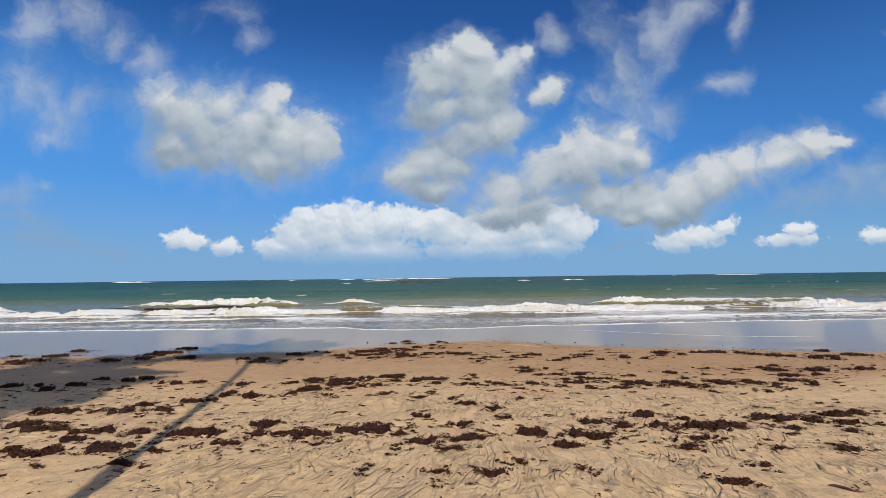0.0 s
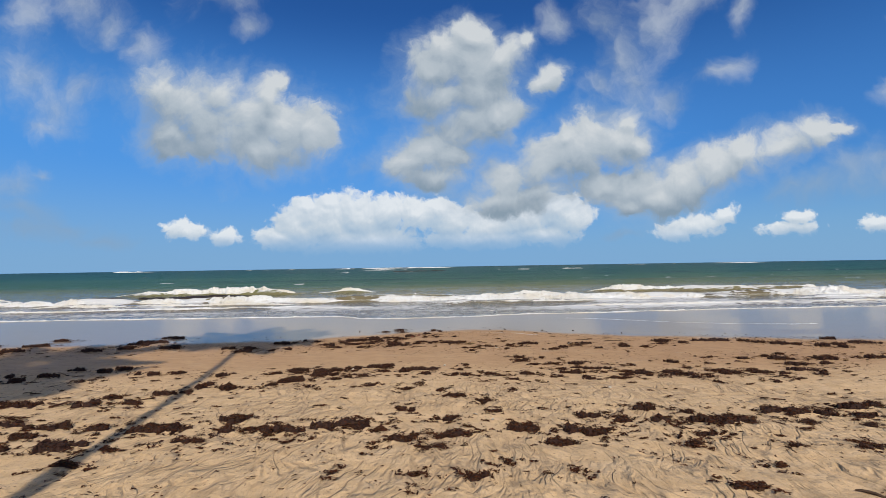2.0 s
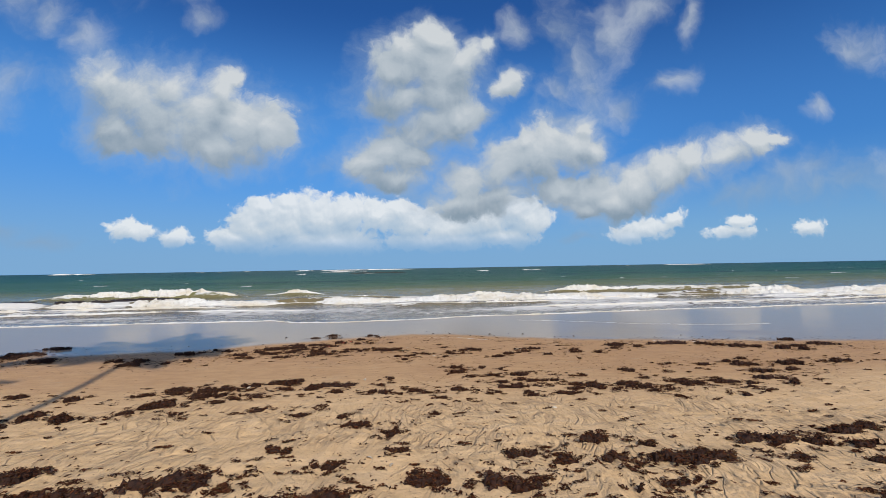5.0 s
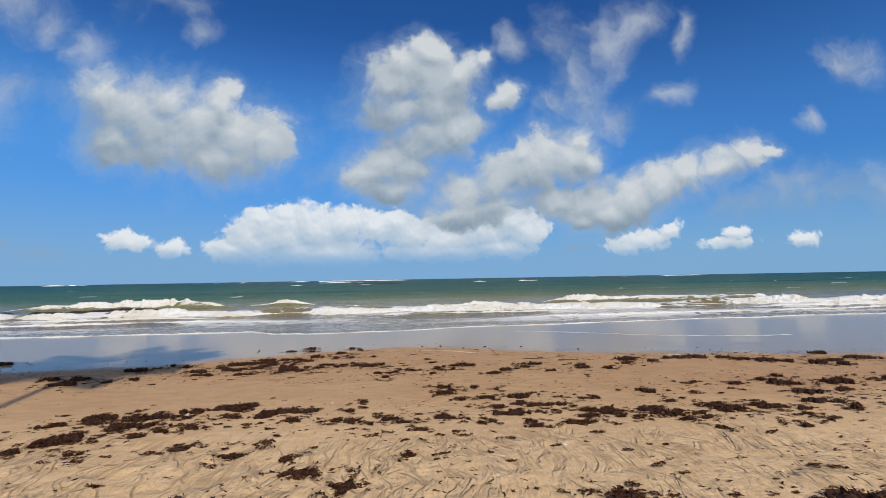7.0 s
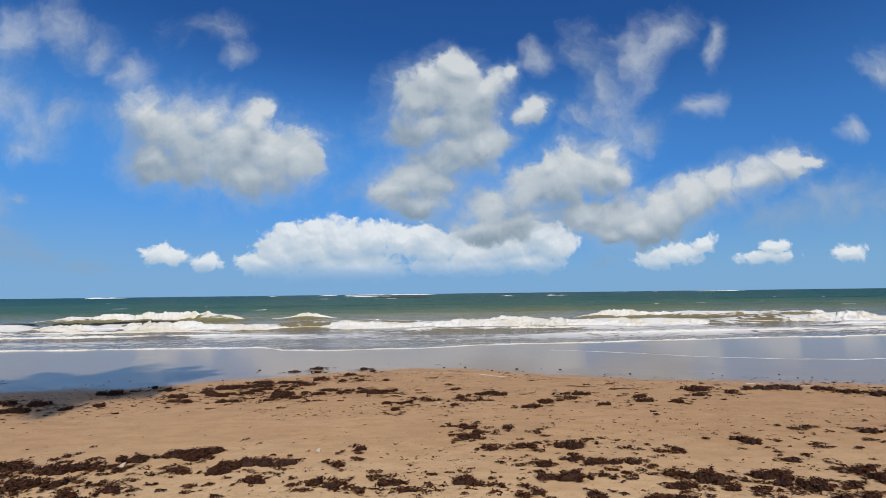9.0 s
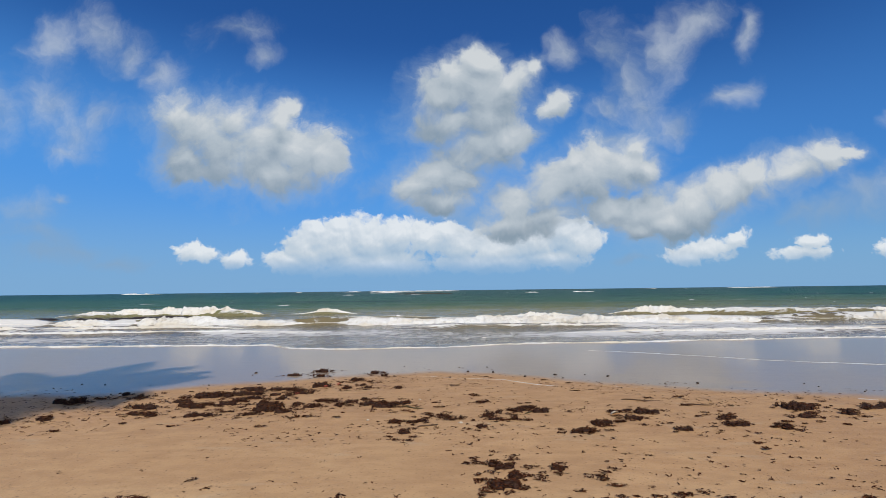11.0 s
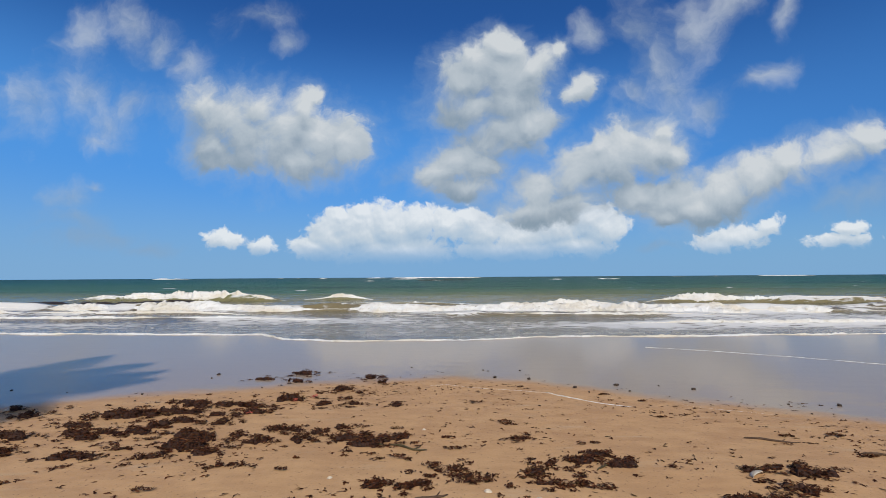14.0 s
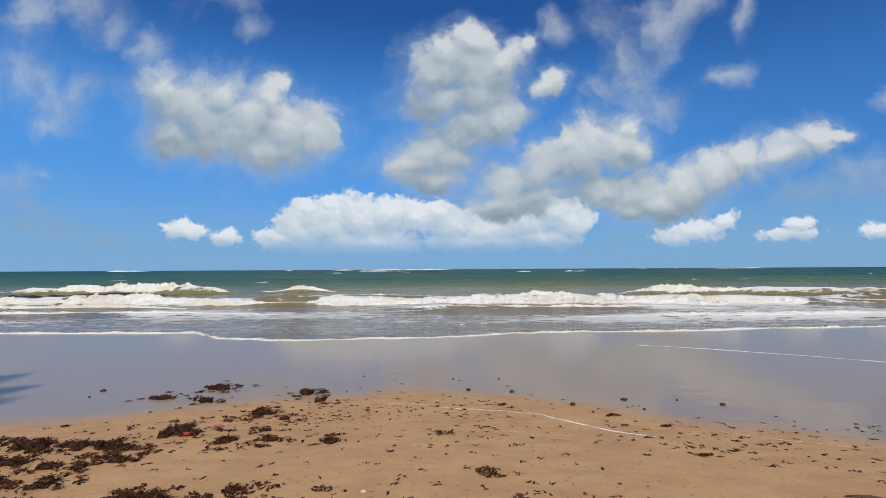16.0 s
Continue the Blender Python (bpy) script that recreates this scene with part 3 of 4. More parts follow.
def swell(X, Y):
    far = smooth(Y, 28, 60)
    out = SEA + 0.05 * far * np.sin(Y * 0.55 + 1.3 * fbm(X * 0.02, Y * 0.03, 91) * 6)
    out = out + (0.03 + 0.22 * far) * (fbm(X * 0.22, Y * 0.55, 92, 3) - 0.5) + (0.03 + 0.06 * far) * smooth(Y, 120, 60) * (fbm(X * 0.8, Y * 1.9, 93, 3) - 0.5)
    out = out + 0.25 * smooth(Y, 60, 140) * smooth(Y, 900, 300) * (fbm(X * 0.03, Y * 0.10, 94, 3) - 0.5)
    for c in CRESTS:
        s = Y - crest_y(c, X)
        out = out + crest_h(c, X) * np.exp(-np.where(s < 0, (s / 0.55) ** 2, (s / 1.9) ** 2))
    return out


def build_sea():
    rows = [0.0]
    d = 0.11
    while rows[-1] < 4000:
        rows.append(rows[-1] + d)
        if rows[-1] > 27:
            d *= 1.045
    v = np.array(rows)[:, None]
    u = np.linspace(-1, 1, 520)[None, :] * (1 + 0 * v)
    u = 0.55 * u + 0.45 * u ** 3
    X = u * (v + 46) * 1.25
    Y = v + shore_line(X) * np.exp(-v / 80.0) + 24 * (1 - np.exp(-v / 80.0))
    floor = beach(Y) + 0.006 + 0.03 * smooth(v, 0.0, 1.2)
    Z = np.maximum(floor, swell(X, Y))
    Z = np.where(v < 0.02, beach(Y) - 0.02, Z)
    foam = 0.52 * smooth(Y, 27.5, 31.0) * smooth(Y, 39.5, 35) * smooth(fbm(X * 0.13, Y * 0.4, 95), 0.28, 0.62)
    foam = foam + 0.52 * smooth(v, 0.1, 2.0) * smooth(Y, 31, 28) * (fbm(X * 0.2, Y * 0.5, 96) + 0.2)
    for c in CRESTS:
        s = Y - crest_y(c, X)
        h = crest_h(c, X)
        foam = foam + np.clip(h * 2.2, 0, 0.9) * np.where(s < 0, np.exp(-(s / (0.6 * c[5])) ** 2), 0.45 * np.exp(-(s / 0.5) ** 2)) * smooth(fbm(X * 0.3, Y * 0.3, 98 + int(c[2])), 0.25, 0.6)
    caps = smooth(fbm(X * 0.22, Y * 0.35, 97, 3), 0.83, 0.88) * smooth(Y, 55, 75) * smooth(Y, 500, 200)
    ob = new("water", grid_mesh("water", X, Y, Z, (("foam", np.clip(foam + caps, 0, 1.4)),)))
    ob.data.materials.append(WATER)
    tagged(ob, "green choppy sea turning silty brown near the shore", "sea", kind="structure")


def foam_strip(name, xs, mid, half, rise, base, lumps, seed, rings=9):
    """A lumpy ridge of foam along xs: mid(x) its line, half(x) its half width, rise(x) its height, base(x, y) what it lies on."""
    s = np.linspace(-1, 1, rings)[:, None]
    x = xs[None, :] + 0 * s
    wide = half(x)
    ragged = 1 + lumps * (1.3 * (fbm(x * 1.4, s * 0.7, seed + 2) - 0.5) + 0.9 * (fbm(x * 6, s * 1.5, seed + 3, 2) - 0.5))
    y = mid(x) + s * wide * np.clip(ragged, 0.05, 3)
    dome = np.where(s < 0, np.sqrt(np.clip(1 - s * s, 0, 1)), np.clip(1 - s * s, 0, 1) ** 0.8)
    lump = 1 + lumps * (2.2 * (fbm(x * 1.1, y * 2.3, seed) - 0.5) + 1.6 * (fbm(x * 4.5, y * 5, seed + 5, 3) - 0.5) + 1.2 * (vnoise(x * 13, y * 13, seed + 6) - 0.5))
    z = base(x, y) + rise(x) * dome * np.clip(lump, 0.05, 3) - 0.015 * (np.abs(s) > 0.99)
    me = grid_mesh(name, x, y, z)
    me.materials.append(FOAM)
    return me


def build_waves():
    for i, c in enumerate(CRESTS):
        outer = c[2] > 40
        xs = np.arange(c[0] + 0.8, c[1] - 0.8, 0.075)
        gap = lambda x: smooth(fbm(x * 0.16, x * 0 + c[0], 101, 3) + 0.35 * (fbm(x * 1.2, x * 0 + i, 102) - 0.5), 0.30, 0.54)
        h = lambda x: crest_h(c, x)
        mid = lambda x: crest_y(c, x) - (0.15 if outer else 0.42 * c[5] * (0.5 + h(x)))
        half = lambda x: (0.03 + 0.40 * c[5] * np.clip(h(x) / 0.5, 0, 1)) * (0.03 + 0.97 * gap(x))
        rise = lambda x: 0.01 + (0.42 if outer else 0.34) * h(x) * (0.03 + 0.97 * gap(x))
        me = foam_strip("breaking_wave", xs, mid, half, rise, swell, 0.9, 110 + i, 15)
        label = "low white bore of foam rolling over the shallows" if c[4] < 0.2 else "white breaking wave crest with silty foam on the sea"
        tagged(new("breaking_wave", me), label, "wave", group="breaking waves")


def build_foam_lines():
    def on_sand(x, y):
        return beach(y)
    def line(x0, x1, mid, wide, tall, seed, label, broken=0.0):
        xs = np.arange(x0, x1, 0.03)
        gate = lambda x: smooth(fbm(x * 0.9, x * 0 + seed, 121), broken, broken + 0.12) if broken else 1.0
        half = lambda x: wide * (0.15 + 2.2 * fbm(x * 0.9, x * 0 + seed, 122) ** 1.6) * gate(x) + 0.003
        rise = lambda x: tall * gate(x) * (0.6 + 0.8 * fbm(x * 3, x * 0, 123))
        me = foam_strip("foam_line", xs, mid, half, rise, on_sand, 0.6, 130 + seed, 7)
        tagged(new("foam_line", me), label, "foam", group="foam lines")
    edge = "thin white foam edge of the spent wave on wet sand"
    line(-36, -4.8, shore_line, 0.10, 0.035, 1, edge)
    line(-5.1, 4.9, shore_line, 0.09, 0.03, 2, edge)
    line(4.6, 40, shore_line, 0.10, 0.035, 3, edge)
    line(-6.5, 6.5, lambda x: shore_line(x) + 1.9 + 0.10 * (x + 6.5) + 0.5 * (fbm(x * 0.5, x * 0, 141) - 0.5), 0.10, 0.03, 4, "broken white foam streak on the thin backwash", 0.34)
    line(6.0, 15.0, lambda x: 22.8 - 4.1 * smooth(x, 5.2, 13.5) ** 0.8 + 0.9 * (fbm(x * 0.6, x * 0, 142) - 0.5), 0.026, 0.008, 5, "fine white foam thread stranded on wet sand", 0.22)
    line(0.9, 4.6, lambda x: wet_edge(x) - 0.75 - 0.10 * x + 0.3 * (fbm(x * 1.5, x * 0, 143) - 0.5), 0.020, 0.006, 6, "thin stranded foam line on damp sand", 0.50)
    line(4.4, 9.5, lambda x: wet_edge(x) - 0.55 + 0.3 * (fbm(x * 1.2, x * 0, 144) - 0.5), 0.028, 0.007, 7, "thin stranded foam line on damp sand", 0.46)


def floating_weed(x0, x1, y, wide, seed):
    """A raft of dark weed rolled in the water."""
    xs = np.arange(x0, x1, 0.09)
    span = lambda x: smooth(np.minimum(x - x0, x1 - x), 0, 3) * smooth(fbm(x * 0.7, x * 0 + seed, 191), 0.25, 0.5)
    me = foam_strip("floating_seaweed", xs, lambda x: y + 0.9 * (fbm(x * 0.3, x * 0 + seed, 192) - 0.5), lambda x: wide * span(x) + 0.01,
                    lambda x: 0.10 * span(x) + 0.005, swell, 0.9, 195 + seed, 11)
    me.materials.clear()
    me.materials.append(DARK)
    tagged(new("floating_seaweed", me), "dark raft of seaweed rolling in the shallow waves", "seaweed", group="floating seaweed")


floating_weed(-36, -20, 44.0, 0.7, 1)
floating_weed(-27, -17, 45.5, 0.45, 2)
floating_weed(-46, -37, 40.0, 0.6, 3)
build_sea()
build_waves()
build_foam_lines()


def reef():
    """A low dark reef far out, awash in the middle, with surf breaking over it."""
    root = new("reef")
    root.location = (-13, 250, SEA)
    xs = np.linspace(-17, 17, 150)
    s = np.linspace(-1, 1, 15)[:, None]
    x = xs[None, :] + 0 * s
    h = (0.35 + 0.75 * fbm(x * 0.35, s * 1.5, 151)) * smooth(17 - np.abs(x), 0, 5) * np.clip(1 - s * s, 0, 1)
    me = grid_mesh("rock", x, s * (2.2 + fbm(x * 0.3, x * 0, 152)), h - 0.12)
    me.materials.append(ROCK)
    new("rock", me).parent = root
    tagged(root, "low dark reef awash far out at sea", "reef")


reef()


def far_surf(x0, x1, y, tall, seed):
    xs = np.linspace(x0, x1, max(40, int((x1 - x0) / (0.0016 * y))))
    gate = lambda x: smooth(fbm(x * 14.0 / y, x * 0 + seed, 161), 0.42, 0.56) * smooth(np.minimum(x - x0, x1 - x), 0, (x1 - x0) * 0.15)
    me = foam_strip("far_breaker", xs, lambda x: y + 0.02 * y * (fbm(x * 5 / y, x * 0, 162) - 0.5), lambda x: 0.004 * y * gate(x) + 0.01,
                    lambda x: tall * gate(x) * (0.4 + fbm(x * 60 / y, x * 0, 163)), lambda x, y_: SEA - 0.15 + 0 * x, 0.6, 170 + seed, 7)
    tagged(new("far_breaker", me), "distant line of white surf breaking on an offshore bar", "wave", group="distant surf")


far_surf(-56, -20, 238, 0.42, 1)
far_surf(-6, 14, 246, 0.5, 2)
far_surf(-34, 2, 228, 0.25, 9)
far_surf(-75, -30, 420, 0.7, 3)
far_surf(40, 95, 300, 0.5, 4)
far_surf(-760, -560, 1050, 2.4, 5)
far_surf(-520, -330, 1050, 2.2, 6)
far_surf(-260, 30, 1000, 1.5, 7)
far_surf(420, 900, 1100, 1.2, 8)

# ---- seaweed on the drift lines ----
RNG = np.random.default_rng(7)


def flakes(px, py, pz, size, lift, rng, curl=1.0):
    """Curled strips of seaweed at the given places: three cross rows each."""
    n = len(px)
    yaw, roll = rng.uniform(0, 2 * np.pi, n), rng.normal(0, 0.55 * curl, n)
    length, wide = size * rng.uniform(0.5, 1.5, n), size * rng.uniform(0.22, 0.55, n)
    tilt = rng.normal(0, 0.22 * curl, n)
    ax = np.stack([np.cos(yaw) * np.cos(tilt), np.sin(yaw) * np.cos(tilt), np.sin(tilt)], -1)
    side = np.stack([-np.sin(yaw) * np.cos(roll), np.cos(yaw) * np.cos(roll), np.sin(roll)], -1)
    bend = rng.uniform(-0.25, 0.35, n) * length * curl
    c = np.stack([px, py, pz + lift], -1)
    rows = []
    for k, w in ((-0.5, 0.45), (0.05, 1.0), (0.5, 0.35)):
        mid = c + ax * (length * k)[:, None] + np.array([0, 0, 1.0]) * (bend * (0.25 - k * k) * 1.0)[:, None]
        mid = mid + side * (rng.normal(0, 0.12, n) * length)[:, None]
        rows += [mid - side * (wide * w * 0.5)[:, None], mid + side * (wide * w * 0.5)[:, None]]
    v = np.stack(rows, 1)
    floor = ground_z(v[:, :, 0], v[:, :, 1]) + 0.002
    v[:, :, 2] = np.maximum(v[:, :, 2], floor)
    base = (np.arange(n) * 6)[:, None]
    f = np.concatenate([base + np.array([[0, 1, 3, 2]]), base + np.array([[2, 3, 5, 4]])])
    return v.reshape(-1, 3), f


def heap(x, y, w, d, rng):
    """Points of a small ragged tuft, denser and higher in the middle."""
    d = d * 0.85
    want = int(24 + w * d * 2600)
    n = want * 4
    a, r = rng.uniform(0, 2 * np.pi, n), np.sqrt(rng.uniform(0, 1, n)) * 1.6
    wx, wy = x + r * np.cos(a) * w / 2, y + r * np.sin(a) * d / 2
    edge = 1.22 - r + 2.2 * (fbm(wx * 4.0, wy * 7.5, 201) - 0.5) + 2.0 * (fbm(wx * 13, wy * 19, 202, 2) - 0.5)
    keep = edge > 0.28
    wx, wy = wx[keep][:want], wy[keep][:want]
    return wx, wy, ground_z(wx, wy)


def components(mask):
    """Numbers the connected patches of a mask of cells, the largest first."""
    marks, sizes = np.zeros(mask.shape, int), []
    for start in zip(*np.nonzero(mask)):
        if marks[start]:
            continue
        sizes.append(0)
        stack, marks[start] = [start], len(sizes)
        while stack:
            i, j = stack.pop()
            sizes[-1] += 1
            for k, l in ((i + 1, j), (i - 1, j), (i, j + 1), (i, j - 1)):
                if 0 <= k < mask.shape[0] and 0 <= l < mask.shape[1] and mask[k, l] and not marks[k, l]:
                    marks[k, l] = len(sizes)
                    stack.append((k, l))
    order = np.argsort(-np.array(sizes)) if sizes else np.array([], int)
    rank = np.zeros(len(sizes) + 1, int)
    rank[order + 1] = np.arange(1, len(sizes) + 1)
    return rank[marks]


LOOSE = []      # scraps that lie round the clumps: x, y and height over the sand


def seaweed_clump(x, y, w, d):
    """A matted heap: a lumpy body with curled strips all over it; what lies apart from it is left to the scraps."""
    rng = np.random.default_rng(int(abs(x * 1000) + y * 7919))
    cell = 0.018 if w < 0.7 else 0.026
    nx, ny = int(1.7 * w / cell) + 3, int(1.5 * d / cell) + 3
    gx, gy = x + (np.arange(nx + 1) - nx / 2) * cell, y + (np.arange(ny + 1) - ny / 2) * cell
    X, Y = np.meshgrid(gx, gy)

    def edge_at(px, py):
        r = np.hypot((px - x) / (w / 2), (py - y) / (d * 0.85 / 2))
        return 0.96 - r + 1.8 * (fbm(px * 4.0, py * 6.0, 201) - 0.5) + 2.2 * (fbm(px * 11, py * 14, 202, 2) - 0.5) + 1.1 * (vnoise(px * 32, py * 32, 204) - 0.5)
    E = edge_at(X, Y)
    mid = 0.25 * (E[:-1, :-1] + E[1:, :-1] + E[:-1, 1:] + E[1:, 1:])
    mask = (mid > 0.22) & (Y[:-1, :-1] < wet_edge(X[:-1, :-1]) + 1.6)
    if mask.sum() < 6:
        r = np.hypot((X[:-1, :-1] - x) / (w / 2), (Y[:-1, :-1] - y) / (d / 2))
        mask = r < 0.8
    marks = components(mask)
    tall = min(0.085, 0.020 + 0.15 * min(w, d * 1.4))
    lumps = 0.35 + 0.9 * fbm(X * 17, Y * 17, 203, 3) + 0.35 * (rng.random(X.shape) - 0.5)
    H = tall * np.clip(E - 0.10, 0.06, 0.75) ** 0.6 * lumps
    inner = np.zeros(X.shape, int)
    body = marks == 1
    for part in (body[:-1, :-1], body[:-1, 1:], body[1:, :-1], body[1:, 1:]):
        inner[1:-1, 1:-1] += part
    G = ground_z(X, Y)
    Z = np.where(inner == 4, G + H, G - 0.004)
    jitter = rng.uniform(-0.35, 0.35, (2, *X.shape)) * cell
    V = np.stack([X + jitter[0], Y + jitter[1], Z], -1).reshape(-1, 3)
    idx = np.arange(X.size).reshape(X.shape)
    quads = np.stack([idx[:-1, :-1], idx[:-1, 1:], idx[1:, 1:], idx[1:, :-1]], -1)[body]
    used, back = np.unique(quads, return_inverse=True)
    V, quads = V[used], back.reshape(-1, 4)
    # strips over the body and over the patches beside it
    i, j = np.nonzero(mask)
    k = np.repeat(np.arange(len(i)), 3)
    px, py = gx[j[k]] + rng.uniform(0, cell, len(k)), gy[i[k]] + rng.uniform(0, cell, len(k))
    lift = H[i[k], j[k]] * rng.uniform(0.7, 1.15, len(k)) + rng.uniform(0.001, 0.010, len(k))
    own = marks[i[k], j[k]] == 1
    LOOSE.append((px[~own], py[~own], 0.5 * lift[~own]))
    c = int(4 + 14 * w)
    per = rng.integers(5, 26, c)
    sx = np.repeat(x + rng.normal(0, 0.62, c) * w, per) + rng.normal(0, 1, per.sum()) * np.repeat(0.010 + 0.0011 * per, per)
    sy = np.repeat(y + rng.normal(0, 0.75, c) * (d + 0.05), per) + rng.normal(0, 1, per.sum()) * np.repeat(0.008 + 0.0008 * per, per)
    dry = sy < wet_edge(sx) + 1.6
    LOOSE.append((sx[dry], sy[dry], rng.uniform(0.003, 0.016, dry.sum())))
    px, py, lift = px[own], py[own], lift[own]
    v, f = flakes(px, py, ground_z(px, py), 0.026 + 0.006 * rng.random(), lift, rng, 0.8)
    here = np.array([x, y, float(beach(y))])
    ob = new("seaweed_clump", raw_mesh("seaweed_clump", np.concatenate([V, v]) - here, np.concatenate([quads, f + len(V)])))
    ob.location = here
    ob.data.materials.append(WEED)
    ob.data.materials.append(MAT)
    ob.data.polygons.foreach_set("material_index", np.concatenate([np.ones(len(quads), np.int32), np.zeros(len(f), np.int32)]))
    size = "large matted heap" if w * d > 0.16 else "ragged clump" if w * d > 0.05 else "small clump"
    state = "on wet sand" if y > 16.9 else "on smooth damp sand" if y > 10.4 else "on dry rippled sand"
    tagged(ob, f"{size} of dried brown seaweed {state}", "seaweed", group="seaweed clumps on the drift lines")


def drift(places):
    for p in places:
        seaweed_clump(*p)


drift([(2.83, 4.55, 0.29, 0.10), (0.51, 4.83, 0.37, 0.13), (-0.10, 4.95, 0.19, 0.12), (-0.09, 4.95, 0.16, 0.12), (1.49, 4.98, 0.19, 0.09), (-0.87, 4.99, 0.16, 0.10), (3.39, 5.05, 0.16, 0.14), (0.76, 5.24, 0.24, 0.19), (-3.65, 5.30, 0.21, 0.11), (4.74, 5.50, 0.36, 0.19), (4.01, 5.59, 0.22, 0.09), (2.93, 5.69, 0.22, 0.13), (-5.04, 5.73, 0.53, 0.18), (0.05, 5.76, 0.26, 0.13), (1.53, 5.82, 0.34, 0.16), (-3.67, 5.83, 0.38, 0.13), (-4.87, 5.88, 0.27, 0.21), (-4.38, 5.95, 0.74, 0.34), (-5.51, 5.97, 0.20, 0.22), (2.94, 6.03, 0.20, 0.17), (-0.28, 6.08, 0.44, 0.20), (3.39, 6.09, 0.36, 0.15), (-2.89, 6.11, 0.36, 0.13)])
drift([(-0.06, 6.13, 0.28, 0.14), (0.34, 6.16, 0.44, 0.22), (2.12, 6.20, 0.49, 0.31), (5.50, 6.29, 0.25, 0.16), (1.87, 6.30, 0.91, 0.32), (1.17, 6.38, 0.38, 0.35), (-5.06, 6.39, 0.42, 0.22), (-1.86, 6.44, 0.42, 0.33), (4.81, 6.49, 0.34, 0.14), (-0.77, 6.53, 0.60, 0.24), (-2.63, 6.54, 0.34, 0.26), (-2.24, 6.55, 0.39, 0.17), (-3.47, 6.59, 0.65, 0.37), (3.73, 6.60, 0.69, 0.34), (-4.37, 6.65, 0.35, 0.22), (-1.03, 6.69, 0.97, 0.42), (3.06, 6.73, 0.53, 0.28), (5.73, 6.73, 0.57, 0.20), (2.59, 6.76, 0.31, 0.22), (-5.31, 6.80, 0.27, 0.18), (-4.92, 6.82, 0.45, 0.29), (0.22, 6.89, 0.27, 0.13), (-5.93, 6.93, 0.83, 0.29)])
drift([(5.20, 6.94, 0.59, 0.32), (2.20, 7.05, 0.42, 0.20), (4.70, 7.07, 0.70, 0.27), (-2.71, 7.07, 0.42, 0.30), (3.53, 7.13, 0.23, 0.17), (5.93, 7.21, 0.61, 0.25), (0.90, 7.22, 0.19, 0.10), (-6.45, 7.24, 0.82, 0.40), (3.05, 7.30, 0.48, 0.32), (6.47, 7.34, 0.29, 0.19), (-0.41, 7.43, 0.25, 0.19), (0.84, 7.91, 0.31, 0.30), (-5.72, 8.06, 1.07, 0.38), (-7.02, 8.13, 0.43, 0.46), (-6.64, 8.16, 0.38, 0.29), (-4.90, 8.18, 0.44, 0.18), (0.36, 8.26, 0.44, 0.15), (-5.42, 8.51, 0.34, 0.22), (1.40, 8.70, 0.14, 0.12), (0.16, 8.77, 0.18, 0.16), (-4.77, 8.83, 0.41, 0.26), (-4.47, 8.94, 0.30, 0.20), (-0.53, 8.97, 0.22, 0.14)])
drift([(6.28, 9.05, 0.14, 0.11), (5.28, 9.14, 0.21, 0.10), (-3.80, 9.26, 0.56, 0.33), (6.28, 9.30, 0.19, 0.10), (6.83, 9.30, 0.15, 0.10), (-2.32, 9.31, 0.29, 0.10), (-1.24, 9.34, 0.30, 0.15), (-4.40, 9.35, 0.41, 0.35), (-3.11, 9.43, 0.32, 0.20), (5.06, 9.54, 0.19, 0.11), (6.80, 9.55, 0.27, 0.13), (3.08, 9.61, 0.22, 0.10), (1.53, 9.64, 0.22, 0.10), (5.38, 9.67, 0.23, 0.11), (3.68, 9.70, 0.31, 0.13), (-2.94, 9.70, 0.21, 0.18), (7.75, 9.77, 0.39, 0.26), (-2.94, 9.82, 0.35, 0.31), (3.03, 9.84, 0.16, 0.10), (4.77, 9.85, 0.40, 0.15), (6.02, 9.87, 0.33, 0.11), (6.97, 9.89, 0.25, 0.18), (5.48, 9.90, 0.24, 0.12)])
drift([(2.46, 9.91, 0.27, 0.15), (4.47, 9.91, 0.28, 0.11), (-1.99, 9.91, 0.22, 0.12), (5.07, 9.93, 0.45, 0.25), (-2.79, 9.98, 0.51, 0.24), (3.88, 9.99, 0.28, 0.12), (0.90, 10.02, 0.19, 0.10), (5.93, 10.03, 0.38, 0.28), (6.67, 10.03, 0.47, 0.16), (1.39, 10.04, 0.32, 0.11), (2.16, 10.06, 0.20, 0.13), (-1.78, 10.11, 0.38, 0.17), (-7.38, 10.13, 0.31, 0.27), (4.28, 10.19, 0.38, 0.29), (1.89, 10.19, 0.24, 0.27), (6.62, 10.20, 0.30, 0.19), (4.86, 10.21, 0.64, 0.22), (0.71, 10.21, 0.32, 0.26), (-1.39, 10.22, 0.43, 0.15), (7.61, 10.24, 0.75, 0.26), (1.17, 10.24, 0.24, 0.16), (2.96, 10.25, 0.67, 0.23), (1.88, 10.25, 0.25, 0.27)])
